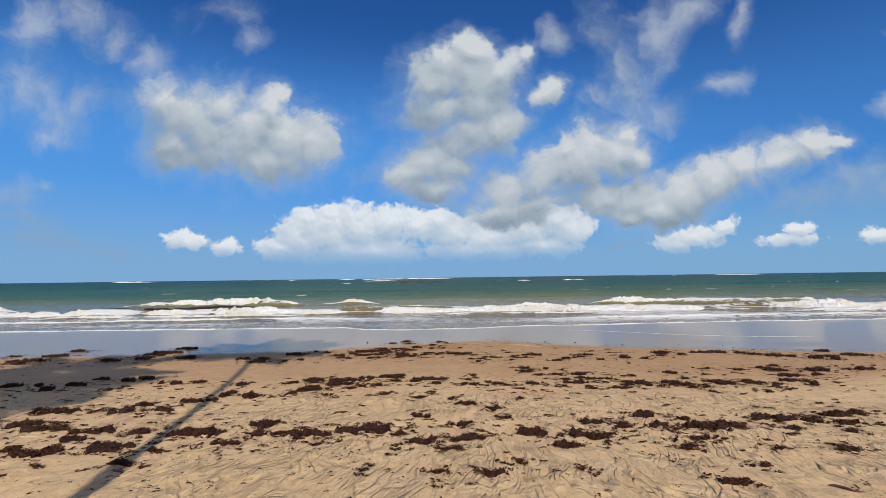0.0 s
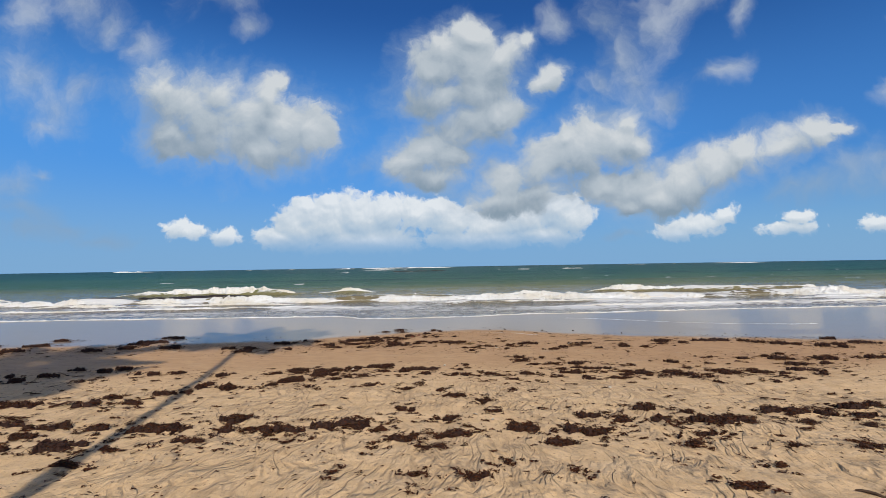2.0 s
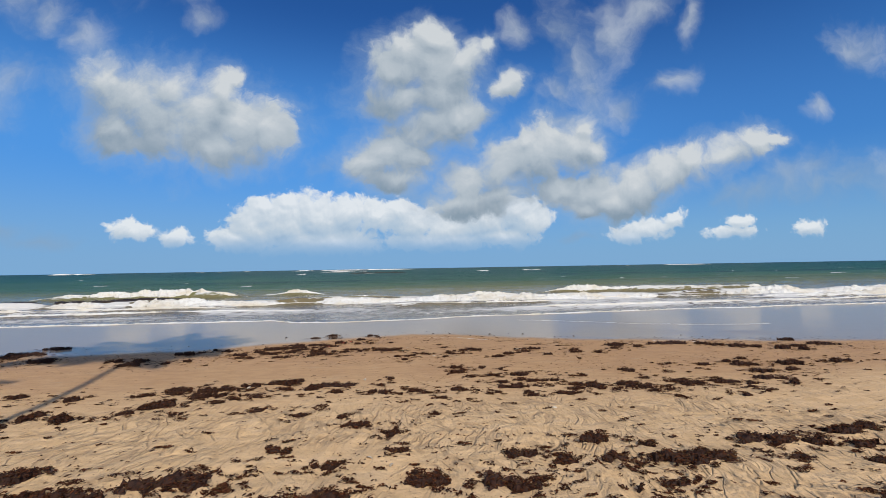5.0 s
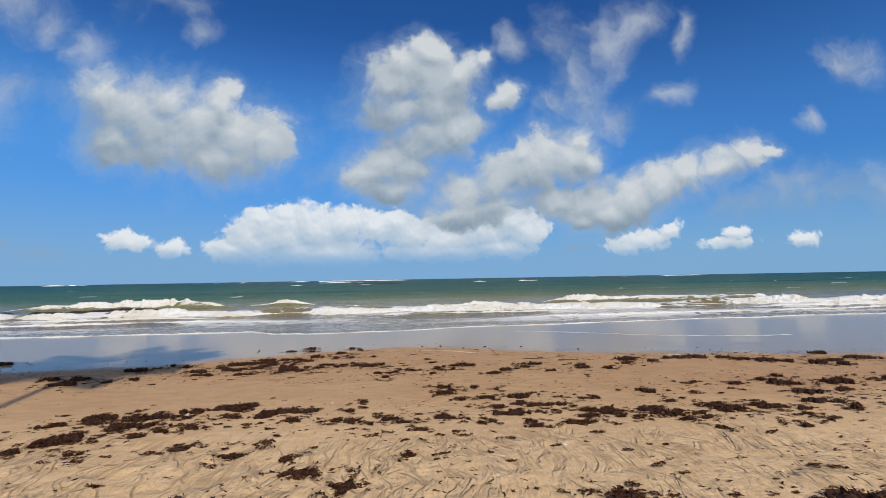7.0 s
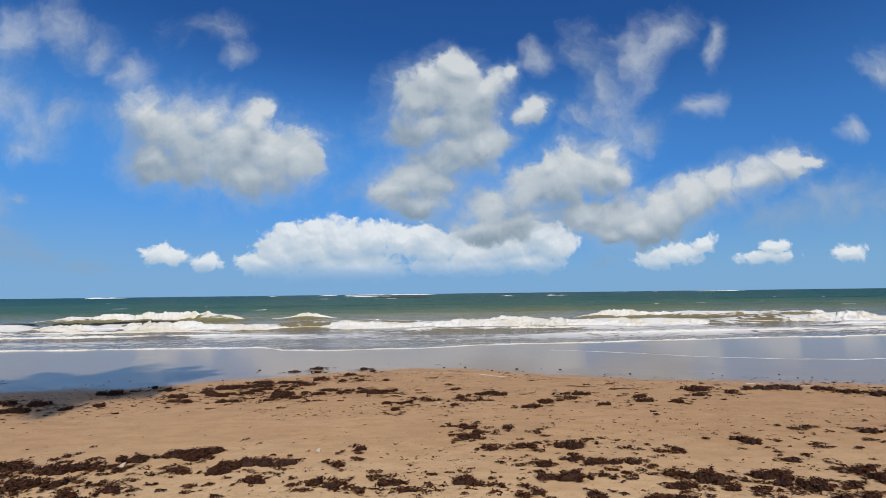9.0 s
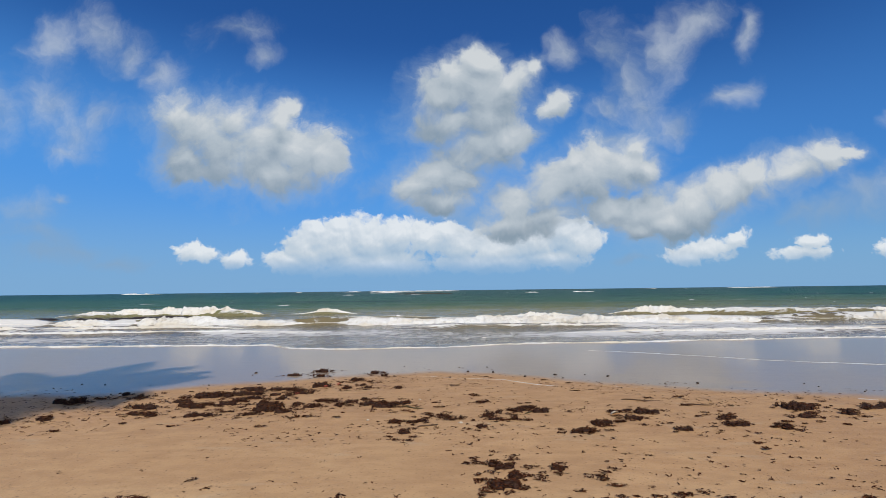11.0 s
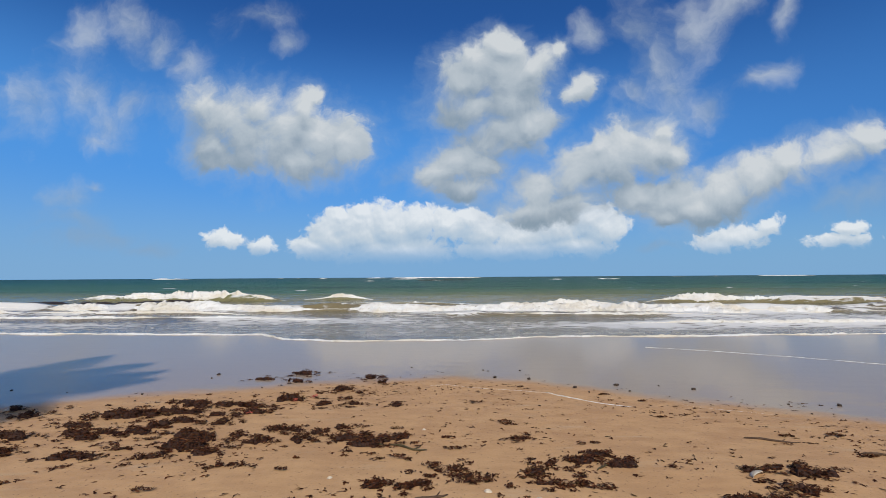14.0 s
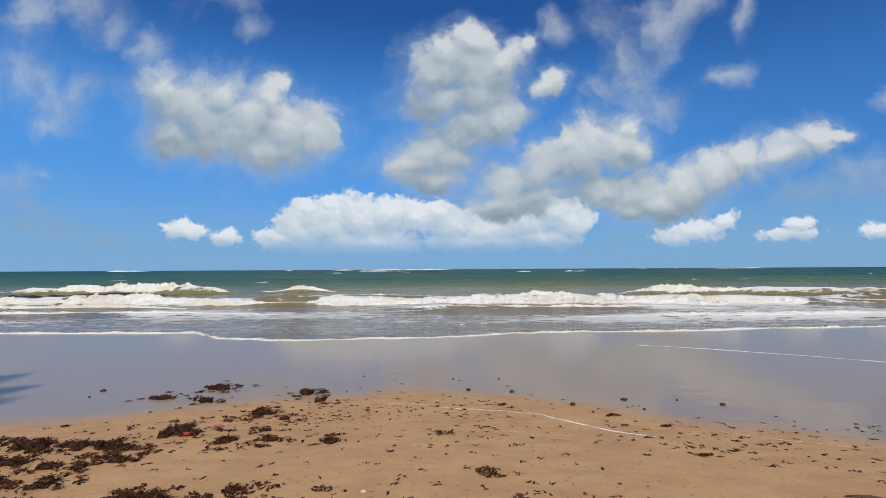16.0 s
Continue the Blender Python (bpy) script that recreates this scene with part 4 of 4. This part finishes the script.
drift([(5.95, 10.31, 0.35, 0.16), (0.43, 10.31, 0.24, 0.15), (-8.74, 10.32, 0.56, 0.30), (3.91, 10.35, 0.26, 0.10), (-1.83, 10.42, 0.28, 0.14), (-0.17, 10.43, 0.37, 0.19), (-2.38, 10.44, 0.64, 0.39), (5.79, 10.55, 0.23, 0.17), (-4.64, 10.59, 0.43, 0.26), (-3.69, 10.66, 0.24, 0.16), (5.47, 10.67, 0.18, 0.11), (3.51, 10.68, 0.40, 0.18), (2.79, 10.70, 0.18, 0.20), (-3.03, 10.73, 0.33, 0.14), (-3.49, 10.74, 0.25, 0.14), (8.01, 10.78, 0.39, 0.25), (-1.13, 10.79, 0.26, 0.13), (-0.67, 10.81, 0.35, 0.38), (-10.06, 10.82, 0.44, 0.40), (-1.93, 10.83, 0.51, 0.29), (-8.54, 10.85, 0.37, 0.27), (0.52, 10.85, 0.24, 0.11), (3.15, 10.85, 0.23, 0.10)])
drift([(8.60, 10.86, 0.34, 0.23), (-6.24, 10.87, 0.37, 0.34), (-2.42, 10.90, 0.56, 0.30), (-9.47, 10.90, 0.29, 0.32), (-0.24, 10.97, 0.72, 0.25), (-5.78, 10.98, 0.33, 0.24), (-6.72, 10.99, 0.44, 0.30), (-3.10, 11.02, 0.44, 0.26), (4.23, 11.06, 0.17, 0.13), (4.42, 11.10, 0.19, 0.11), (6.21, 11.18, 0.15, 0.10), (-1.86, 11.21, 0.50, 0.21), (3.98, 11.24, 0.17, 0.15), (2.30, 11.26, 0.29, 0.14), (-7.58, 11.27, 0.53, 0.37), (-1.52, 11.33, 0.37, 0.21), (5.50, 11.35, 0.28, 0.30), (3.21, 11.36, 0.69, 0.24), (2.66, 11.37, 0.30, 0.10), (-1.20, 11.39, 0.38, 0.42), (9.10, 11.42, 0.59, 0.40), (8.32, 11.42, 0.32, 0.13), (0.66, 11.43, 0.19, 0.13)])
drift([(-2.77, 11.44, 0.19, 0.14), (10.18, 11.52, 0.61, 0.31), (-8.38, 11.52, 0.47, 0.29), (8.07, 11.54, 0.48, 0.32), (7.37, 11.62, 0.27, 0.15), (-7.37, 11.64, 0.39, 0.33), (2.03, 11.78, 0.21, 0.14), (2.08, 11.83, 0.31, 0.19), (6.65, 11.89, 0.22, 0.09), (8.07, 11.90, 0.22, 0.17), (3.01, 11.98, 0.21, 0.13), (2.26, 12.04, 0.21, 0.17), (8.59, 12.14, 0.29, 0.15), (2.62, 12.25, 0.22, 0.11), (2.08, 12.30, 0.28, 0.26), (1.99, 12.38, 0.33, 0.21), (11.06, 13.13, 0.40, 0.25), (10.72, 13.43, 0.61, 0.46), (3.27, 13.52, 0.32, 0.18), (1.00, 13.54, 0.20, 0.18), (4.55, 13.59, 0.20, 0.15), (11.32, 13.61, 0.28, 0.31), (5.89, 13.69, 0.20, 0.22)])
drift([(10.18, 13.71, 0.28, 0.26), (2.00, 13.80, 0.26, 0.09), (5.35, 13.81, 0.34, 0.16), (12.14, 13.87, 0.74, 0.51), (9.89, 13.88, 0.42, 0.31), (3.62, 13.91, 0.24, 0.19), (3.89, 13.98, 0.19, 0.10), (-5.63, 13.99, 0.50, 0.39), (1.00, 14.06, 0.29, 0.10), (4.12, 14.10, 0.27, 0.21), (0.79, 14.10, 0.12, 0.12), (1.16, 14.12, 0.23, 0.09), (5.43, 14.17, 0.25, 0.26), (2.46, 14.18, 0.20, 0.10), (2.18, 14.18, 0.17, 0.09), (9.51, 14.19, 0.43, 0.27), (6.53, 14.19, 0.28, 0.23), (-4.88, 14.21, 0.26, 0.22), (1.69, 14.27, 0.24, 0.10), (1.58, 14.30, 0.18, 0.11), (2.48, 14.31, 0.18, 0.17), (7.31, 14.39, 0.36, 0.24), (-4.43, 14.39, 0.26, 0.22)])
drift([(2.18, 14.39, 0.24, 0.13), (1.32, 14.39, 0.18, 0.11), (-0.66, 14.42, 0.35, 0.12), (1.45, 14.43, 0.19, 0.15), (9.24, 14.45, 0.44, 0.38), (4.41, 14.49, 0.33, 0.26), (4.00, 14.49, 0.18, 0.10), (-13.34, 14.56, 1.09, 1.18), (-2.23, 14.57, 0.47, 0.16), (4.22, 14.57, 0.21, 0.07), (-2.98, 14.58, 0.20, 0.09), (-5.69, 14.59, 0.40, 0.29), (-1.49, 14.59, 0.27, 0.15), (2.91, 14.62, 0.28, 0.25), (2.30, 14.62, 0.19, 0.15), (-6.25, 14.64, 0.47, 0.39), (8.29, 14.65, 1.12, 0.39), (2.55, 14.67, 0.22, 0.18), (-3.23, 14.67, 0.28, 0.11), (6.88, 14.72, 0.60, 0.50), (-1.04, 14.74, 0.34, 0.16), (-10.65, 14.77, 0.80, 0.88), (12.00, 14.80, 0.39, 0.27)])
drift([(-1.91, 14.80, 0.21, 0.07), (2.76, 14.83, 0.26, 0.10), (-1.39, 14.91, 0.43, 0.27), (0.58, 15.03, 0.57, 0.20), (-3.38, 15.08, 0.60, 0.30), (-2.58, 15.08, 0.30, 0.18), (-0.63, 15.09, 0.25, 0.18), (-0.21, 15.11, 0.29, 0.27), (-8.34, 15.13, 0.62, 0.68), (0.72, 15.14, 0.29, 0.24), (-9.74, 15.15, 0.51, 0.57), (-1.38, 15.21, 0.56, 0.29), (-2.83, 15.21, 0.27, 0.19), (0.33, 15.22, 0.37, 0.19), (-0.96, 15.26, 0.26, 0.12), (-2.47, 15.27, 0.27, 0.13), (0.81, 15.28, 0.19, 0.19), (2.13, 15.30, 0.22, 0.08), (-2.17, 15.32, 0.31, 0.25), (-0.10, 15.41, 0.23, 0.18), (-0.67, 15.45, 0.23, 0.12), (-0.44, 15.48, 0.20, 0.12), (-3.00, 15.49, 0.36, 0.15)])
drift([(-2.07, 15.54, 0.40, 0.23), (-5.04, 15.57, 0.66, 0.38), (0.13, 15.58, 0.20, 0.10), (-1.44, 15.68, 0.25, 0.21), (-1.84, 15.71, 0.50, 0.20), (-4.71, 15.81, 0.26, 0.10), (-4.03, 15.85, 0.30, 0.23), (-13.28, 15.89, 0.76, 0.83), (-14.81, 15.90, 0.43, 0.48), (-2.90, 15.92, 0.65, 0.35), (-2.52, 16.01, 0.44, 0.19), (-1.64, 16.01, 0.26, 0.13), (-1.36, 16.03, 0.13, 0.11), (-2.11, 16.09, 0.57, 0.26), (-1.30, 16.14, 0.40, 0.17), (-4.45, 16.14, 0.27, 0.18), (-9.75, 16.17, 1.21, 1.21), (-1.03, 16.41, 0.27, 0.14), (-1.31, 16.41, 0.27, 0.10), (-2.14, 16.46, 0.42, 0.29), (-1.64, 16.50, 0.51, 0.20), (-0.42, 16.57, 0.23, 0.15), (-2.51, 16.58, 0.38, 0.14)])
drift([(0.54, 16.58, 0.18, 0.14), (-0.01, 16.64, 0.23, 0.12), (-1.06, 16.85, 0.39, 0.30), (-0.22, 16.88, 0.19, 0.16), (-13.28, 17.07, 0.70, 0.59), (-0.67, 17.21, 0.15, 0.12), (-0.13, 17.30, 0.15, 0.12), (-9.67, 17.40, 0.71, 0.55), (-0.41, 17.49, 0.26, 0.18), (-1.34, 18.04, 0.34, 0.31), (0.12, 18.06, 0.17, 0.15), (-1.95, 18.21, 0.35, 0.13), (-0.15, 18.38, 0.35, 0.23), (-1.47, 18.71, 0.49, 0.26)])


def litter():
    """Crumbs and scraps of weed between the clumps."""
    rng = np.random.default_rng(11)
    n = 60000
    x, y = rng.uniform(-16, 18, n), rng.uniform(2.8, 19.6, n)
    lines = np.exp(-((y - 6.6 - 0.06 * x) / 1.2) ** 2) + 1.1 * np.exp(-((y - 10.6 - 0.05 * x) / 1.0) ** 2) + np.exp(-((y - 14.2) / 1.6) ** 2) \
        + 0.9 * np.exp(-((y - wet_edge(x) + 1.2) / 0.7) ** 2) + 0.22
    keep = rng.random(n) < lines * 0.45 * smooth(fbm(x * 0.7, y * 0.9, 211), 0.30, 0.62)
    keep &= y < wet_edge(x) + 0.5
    keep &= ~((y > 11.4) & (y < 13.2) & (x < 1.5) & (rng.random(n) < 0.8))
    x, y = x[keep], y[keep]
    k = rng.integers(1, 5, len(x))
    x, y = np.repeat(x, k) + rng.normal(0, 0.018, k.sum()), np.repeat(y, k) + rng.normal(0, 0.012, k.sum())
    lift = rng.uniform(0.002, 0.007, len(x))
    x, y, lift = (np.concatenate([a, *b]) for a, b in zip((x, y, lift), zip(*LOOSE)))
    v, f = flakes(x, y, ground_z(x, y), 0.036, lift, rng, 0.45)
    ob = new("seaweed_scraps", raw_mesh("seaweed_scraps", v, f))
    ob.data.materials.append(WEED)
    tagged(ob, "scattered dark crumbs of dried seaweed on sand", "seaweed", kind="stuff")
    # small tufts, and the same lines going on to both sides
    parts, faces, base = [], [], 0
    for _ in range(1100):
        px = rng.uniform(-15, 17)
        py = rng.choice([6.4, 9.0, 10.6, 13.8, 15.0, 17.2]) + 0.05 * px + rng.normal(0, 0.75)
        if 11.4 < py < 13.2 and px < 1.5 or py > float(wet_edge(px)) - 0.2 or py > 12.5 and rng.random() < 0.7:
            continue
        w = rng.uniform(0.07, 0.18)
        v, f = flakes(*heap(px, py, w, w * rng.uniform(0.4, 0.8), rng), 0.034, rng.uniform(0.004, 0.02), rng)
        parts.append(v), faces.append(f + base)
        base += len(v)
    for side in (-1, 1):
        for _ in range(90):
            px, py = side * rng.uniform(12.5, 30), rng.choice([7, 10.6, 12.4]) + rng.normal(0, 0.8)
            w = rng.uniform(0.2, 0.7)
            v, f = flakes(*heap(px, py, w, w * 0.5, rng), 0.05, rng.uniform(0.01, 0.04), rng)
            parts.append(v), faces.append(f + base)
            base += len(v)
    ob = new("seaweed_tufts", raw_mesh("seaweed_tufts", np.concatenate(parts), np.concatenate(faces)))
    ob.data.materials.append(WEED)
    tagged(ob, "many small dark tufts of dried seaweed on sand", "seaweed", kind="stuff")


litter()


def bm_object(name, bm, mat, parent=None):
    me = bpy.data.meshes.new(name)
    bm.to_mesh(me)
    bm.free()
    me.materials.append(mat)
    ob = new(name, me)
    ob.parent = parent
    return ob


def tube(bm, points, radii, sides=8):
    """A closed tube through points."""
    rings = []
    for i, (p, r) in enumerate(zip(points, radii)):
        a, b = Vector(points[max(i - 1, 0)]), Vector(points[min(i + 1, len(points) - 1)])
        q = (b - a).to_track_quat("Z", "Y")
        rings.append([bm.verts.new(Vector(p) + q @ Vector((r * math.cos(t), r * math.sin(t), 0))) for t in [2 * math.pi * k / sides for k in range(sides)]])
    for lo, hi in zip(rings, rings[1:]):
        for k in range(sides):
            bm.faces.new((lo[k], lo[(k + 1) % sides], hi[(k + 1) % sides], hi[k])).smooth = True
    bm.faces.new(rings[0][::-1])
    bm.faces.new(rings[-1])


def stick(x, y, length, turn, thick, label, mat=None):
    rng = random.Random(int(x * 100))
    bm = bmesh.new()
    pts = [(length * (k / 6 - 0.5), 0.05 * length * math.sin(k * 1.1) + rng.uniform(-.01, .01), thick * (0.8 + 0.3 * rng.random())) for k in range(7)]
    tube(bm, pts, [thick * f for f in (0.35, 0.8, 1, 0.95, 0.85, 0.7, 0.3)], 7)
    if length > 0.25:
        tube(bm, [pts[4], (pts[4][0] + 0.05, 0.05, thick * 1.6)], [thick * 0.5, thick * 0.25], 6)
    ob = bm_object("stick" if mat is None else "kelp_strap", bm, mat or WOOD)
    ob.location, ob.rotation_euler = (x, y, float(ground_z(x, y)) - 0.002), (0, 0, turn)
    tagged(ob, label, "stick" if mat is None else "seaweed")


stick(4.67, 15.36, 0.50, -0.25, 0.012, "dark wet driftwood stick lying on damp sand")
stick(5.47, 14.96, 0.46, -0.15, 0.011, "dark wet driftwood stick lying on damp sand")
stick(1.27, 13.87, 0.30, 0.35, 0.012, "short dark driftwood twig beside seaweed clumps")
stick(3.71, 4.39, 0.26, -0.7, 0.014, "curved dark driftwood twig on dry rippled sand")
stick(0.95, 14.95, 0.42, -0.3, 0.013, "olive leathery kelp strap under a seaweed heap", STRAP)
stick(0.55, 15.10, 0.34, -0.5, 0.012, "dark olive kelp strap across a seaweed heap", STRAP)
stick(2.75, 14.55, 0.24, 0.9, 0.010, "olive kelp strap sticking out of a seaweed clump", STRAP)


def shell(x, y, size, turn, label):
    """A ribbed fan shell, domed, lying on the sand."""
    bm = bmesh.new()
    rings, n = 7, 25
    grid = []
    for i in range(rings):
        r = i / (rings - 1)
        row = []
        for k in range(n):
            a = math.pi * (0.12 + 0.76 * k / (n - 1))
            rib = 1 + 0.045 * math.cos(k * math.pi) * r
            row.append(bm.verts.new((size * r * rib * math.cos(a), size * (r * rib * math.sin(a) - 0.4), size * 0.42 * (1 - r * r) ** 0.6 * rib + 0.002 + 0.08 * size * (1 - r))))
        grid.append(row)
    for lo, hi in zip(grid, grid[1:]):
        for k in range(n - 1):
            bm.faces.new((lo[k], lo[k + 1], hi[k + 1], hi[k])).smooth = True
    bmesh.ops.remove_doubles(bm, verts=bm.verts, dist=size * 0.004)
    bmesh.ops.solidify(bm, geom=bm.faces[:], thickness=size * 0.05)
    ob = bm_object("shell", bm, SHELL)
    ob.location, ob.rotation_euler = (x, y, float(ground_z(x, y))), (0, 0, turn)
    tagged(ob, label, "shell", group="shells")


shell(3.97, 14.40, 0.085, 0.6, "large pale ribbed shell beside a seaweed clump")
for sx, sy, ss in ((3.13, 8.80, 0.04), (0.21, 11.42, 0.055), (-1.86, 11.03, 0.06), (-1.35, 10.95, 0.045), (1.72, 14.0, 0.035), (1.05, 15.55, 0.025),
                   (0.4, 14.2, 0.025), (2.1, 13.9, 0.03), (0.62, 7.0, 0.045), (0.85, 6.85, 0.04), (-4.55, 16.1, 0.045)):
    shell(sx, sy, ss, sx * 9, "small pale broken shell on the sand")


def red_tuft(x, y):
    rng = np.random.default_rng(int(abs(x) * 100))
    k = 40
    v, f = flakes(x + rng.normal(0, 0.025, k), y + rng.normal(0, 0.02, k), np.full(k, float(ground_z(x, y))), 0.03, rng.uniform(0.01, 0.04, k), rng)
    here = np.array([x, y, float(ground_z(x, y))])
    ob = new("red_seaweed", raw_mesh("red_seaweed", v - here, f))
    ob.location = here
    ob.data.materials.append(CORAL)
    tagged(ob, "small tuft of bright red seaweed among brown clumps", "seaweed", group="red seaweed tufts")


for place in ((-0.91, 16.74), (-1.25, 16.1), (-0.7, 16.95)):
    red_tuft(*place)


def pebbles():
    """Small dark stones stranded along the edge of the wet sand."""
    rng = random.Random(5)
    spots = [(1.98, 18.55), (2.56, 18.43), (4.99, 17.75), (6.45, 16.85), (-3.08, 18.6), (3.9, 18.0), (3.2, 17.8)]
    spots += [(x, float(wet_edge(x)) + rng.uniform(-0.9, 1.0)) for x in [rng.uniform(-9, 11) for _ in range(46)]]
    for i, (x, y) in enumerate(spots):
        bm = bmesh.new()
        bmesh.ops.create_icosphere(bm, subdivisions=2, radius=1.0)
        r = 0.028 if i < 7 else rng.uniform(0.008, 0.018)
        for v in bm.verts:
            k = 1 + 0.5 * (noise.noise(v.co * 1.4 + Vector((i, 0, 0))))
            v.co = Vector((v.co.x * 1.35, v.co.y, v.co.z * 0.72)) * r * k
        for f in bm.faces:
            f.smooth = True
        ob = bm_object("pebble", bm, PEBBLE)
        ob.location, ob.rotation_euler = (x, y, float(ground_z(x, y)) + r * 0.35), (0, 0, rng.uniform(0, 6))
        tagged(ob, "small dark stone on the edge of the wet sand", "pebble", group="stones at the water's edge")


pebbles()

# ---- coconut palms behind the walker, which throw the long shadows over the beach ----


def frond(length, droop, rng):
    bm = bmesh.new()
    pts = [Vector((length * t * math.cos(droop * t * 0.9), 0, length * (0.42 * t - droop * 0.75 * t * t))) for t in [k / 9 for k in range(10)]]
    tube(bm, [tuple(p) for p in pts], [0.045 * (1 - 0.85 * k / 9) for k in range(10)], 5)
    for k in range(46):
        t = 0.12 + 0.86 * k / 45
        i = min(int(t * 9), 8)
        p = pts[i].lerp(pts[i + 1], t * 9 - i)
        along = (pts[i + 1] - pts[i]).normalized()
        for side in (-1, 1):
            n = 0.85 * math.sin(math.pi * min(t * 0.9 + 0.12, 1)) + 0.12
            out = (Vector((0, side, 0)) * 0.9 + along * 0.45 + Vector((0, 0, -0.35 - 0.25 * rng.random()))).normalized()
            w = along * 0.036
            a, b = p + out * n * 0.55 + Vector((0, 0, 0.04)), p + out * n + Vector((0, 0, -0.12 * n))
            v = [bm.verts.new(q) for q in (p - w, p + w, a + w, a - w, b)]
            bm.faces.new((v[0], v[1], v[2], v[3]))
            bm.faces.new((v[3], v[2], v[4]))
    return bm


def palm(x, y, tall, lean, turn, seed, count=19, reach=3.4):
    rng = random.Random(seed)
    z = float(beach(y)) + 0.02
    root = new("coconut_palm")
    root.location = (x, y, z)
    bm = bmesh.new()
    pts, rad = [], []
    for k in range(25):
        t = k / 24
        pts.append((lean[0] * t * t, lean[1] * t * t, tall * t - 0.1))
        rad.append((0.105 + 0.10 * (1 - t) ** 6 - 0.03 * t) * (1.04 if k % 2 else 0.97))
    tube(bm, pts, rad, 12)
    bm_object("trunk", bm, BARK, root)
    top = Vector((lean[0], lean[1], tall - 0.1))
    for k in range(count):
        ob = bm_object("frond", frond(reach * rng.uniform(0.85, 1.1), 0.25 + 0.75 * (k / count), rng), LEAF, root)
        ob.location, ob.rotation_euler = top, (rng.uniform(-.15, .15), rng.uniform(-.3, .1), turn + k * 2.4)
    for k in range(6):
        bm = bmesh.new()
        bmesh.ops.create_icosphere(bm, subdivisions=2, radius=0.12)
        for v in bm.verts:
            v.co.z *= 1.25 + 0.1 * noise.noise(v.co * 9)
        ob = bm_object("coconut", bm, NUT, root)
        ob.location = top + Vector((0.24 * math.cos(k * 1.05), 0.24 * math.sin(k * 1.05), -0.22 - 0.05 * (k % 2)))
    tagged(root, "tall coconut palm with a slim leaning trunk on the upper beach", "palm tree", group="coconut palms")


def palm_for(sx, sy, tall, seed, lean=(0.0, 0.0), count=19, reach=3.4):
    """A palm whose crown throws its shadow at sx, sy on the sand."""
    run = (tall - float(beach(sy))) / math.tan(SUN_EL)
    for _ in range(6):
        by = sy - SUN_TO.y * run - lean[1]
        run = (tall + float(beach(by)) - float(beach(sy))) / math.tan(SUN_EL)
    palm(sx - SUN_TO.x * run - lean[0], by, tall, lean, seed * 0.7, seed, count, reach)


palm_for(-6.55, 16.5, 14.0, 1, (-0.5, 0.3), 19, 3.5)
palm_for(-10.6, 12.4, 13.0, 2, (-0.6, 0.5), 17, 3.9)
palm_for(-9.4, 8.8, 11.5, 3, (0.5, 0.4), 18, 3.3)
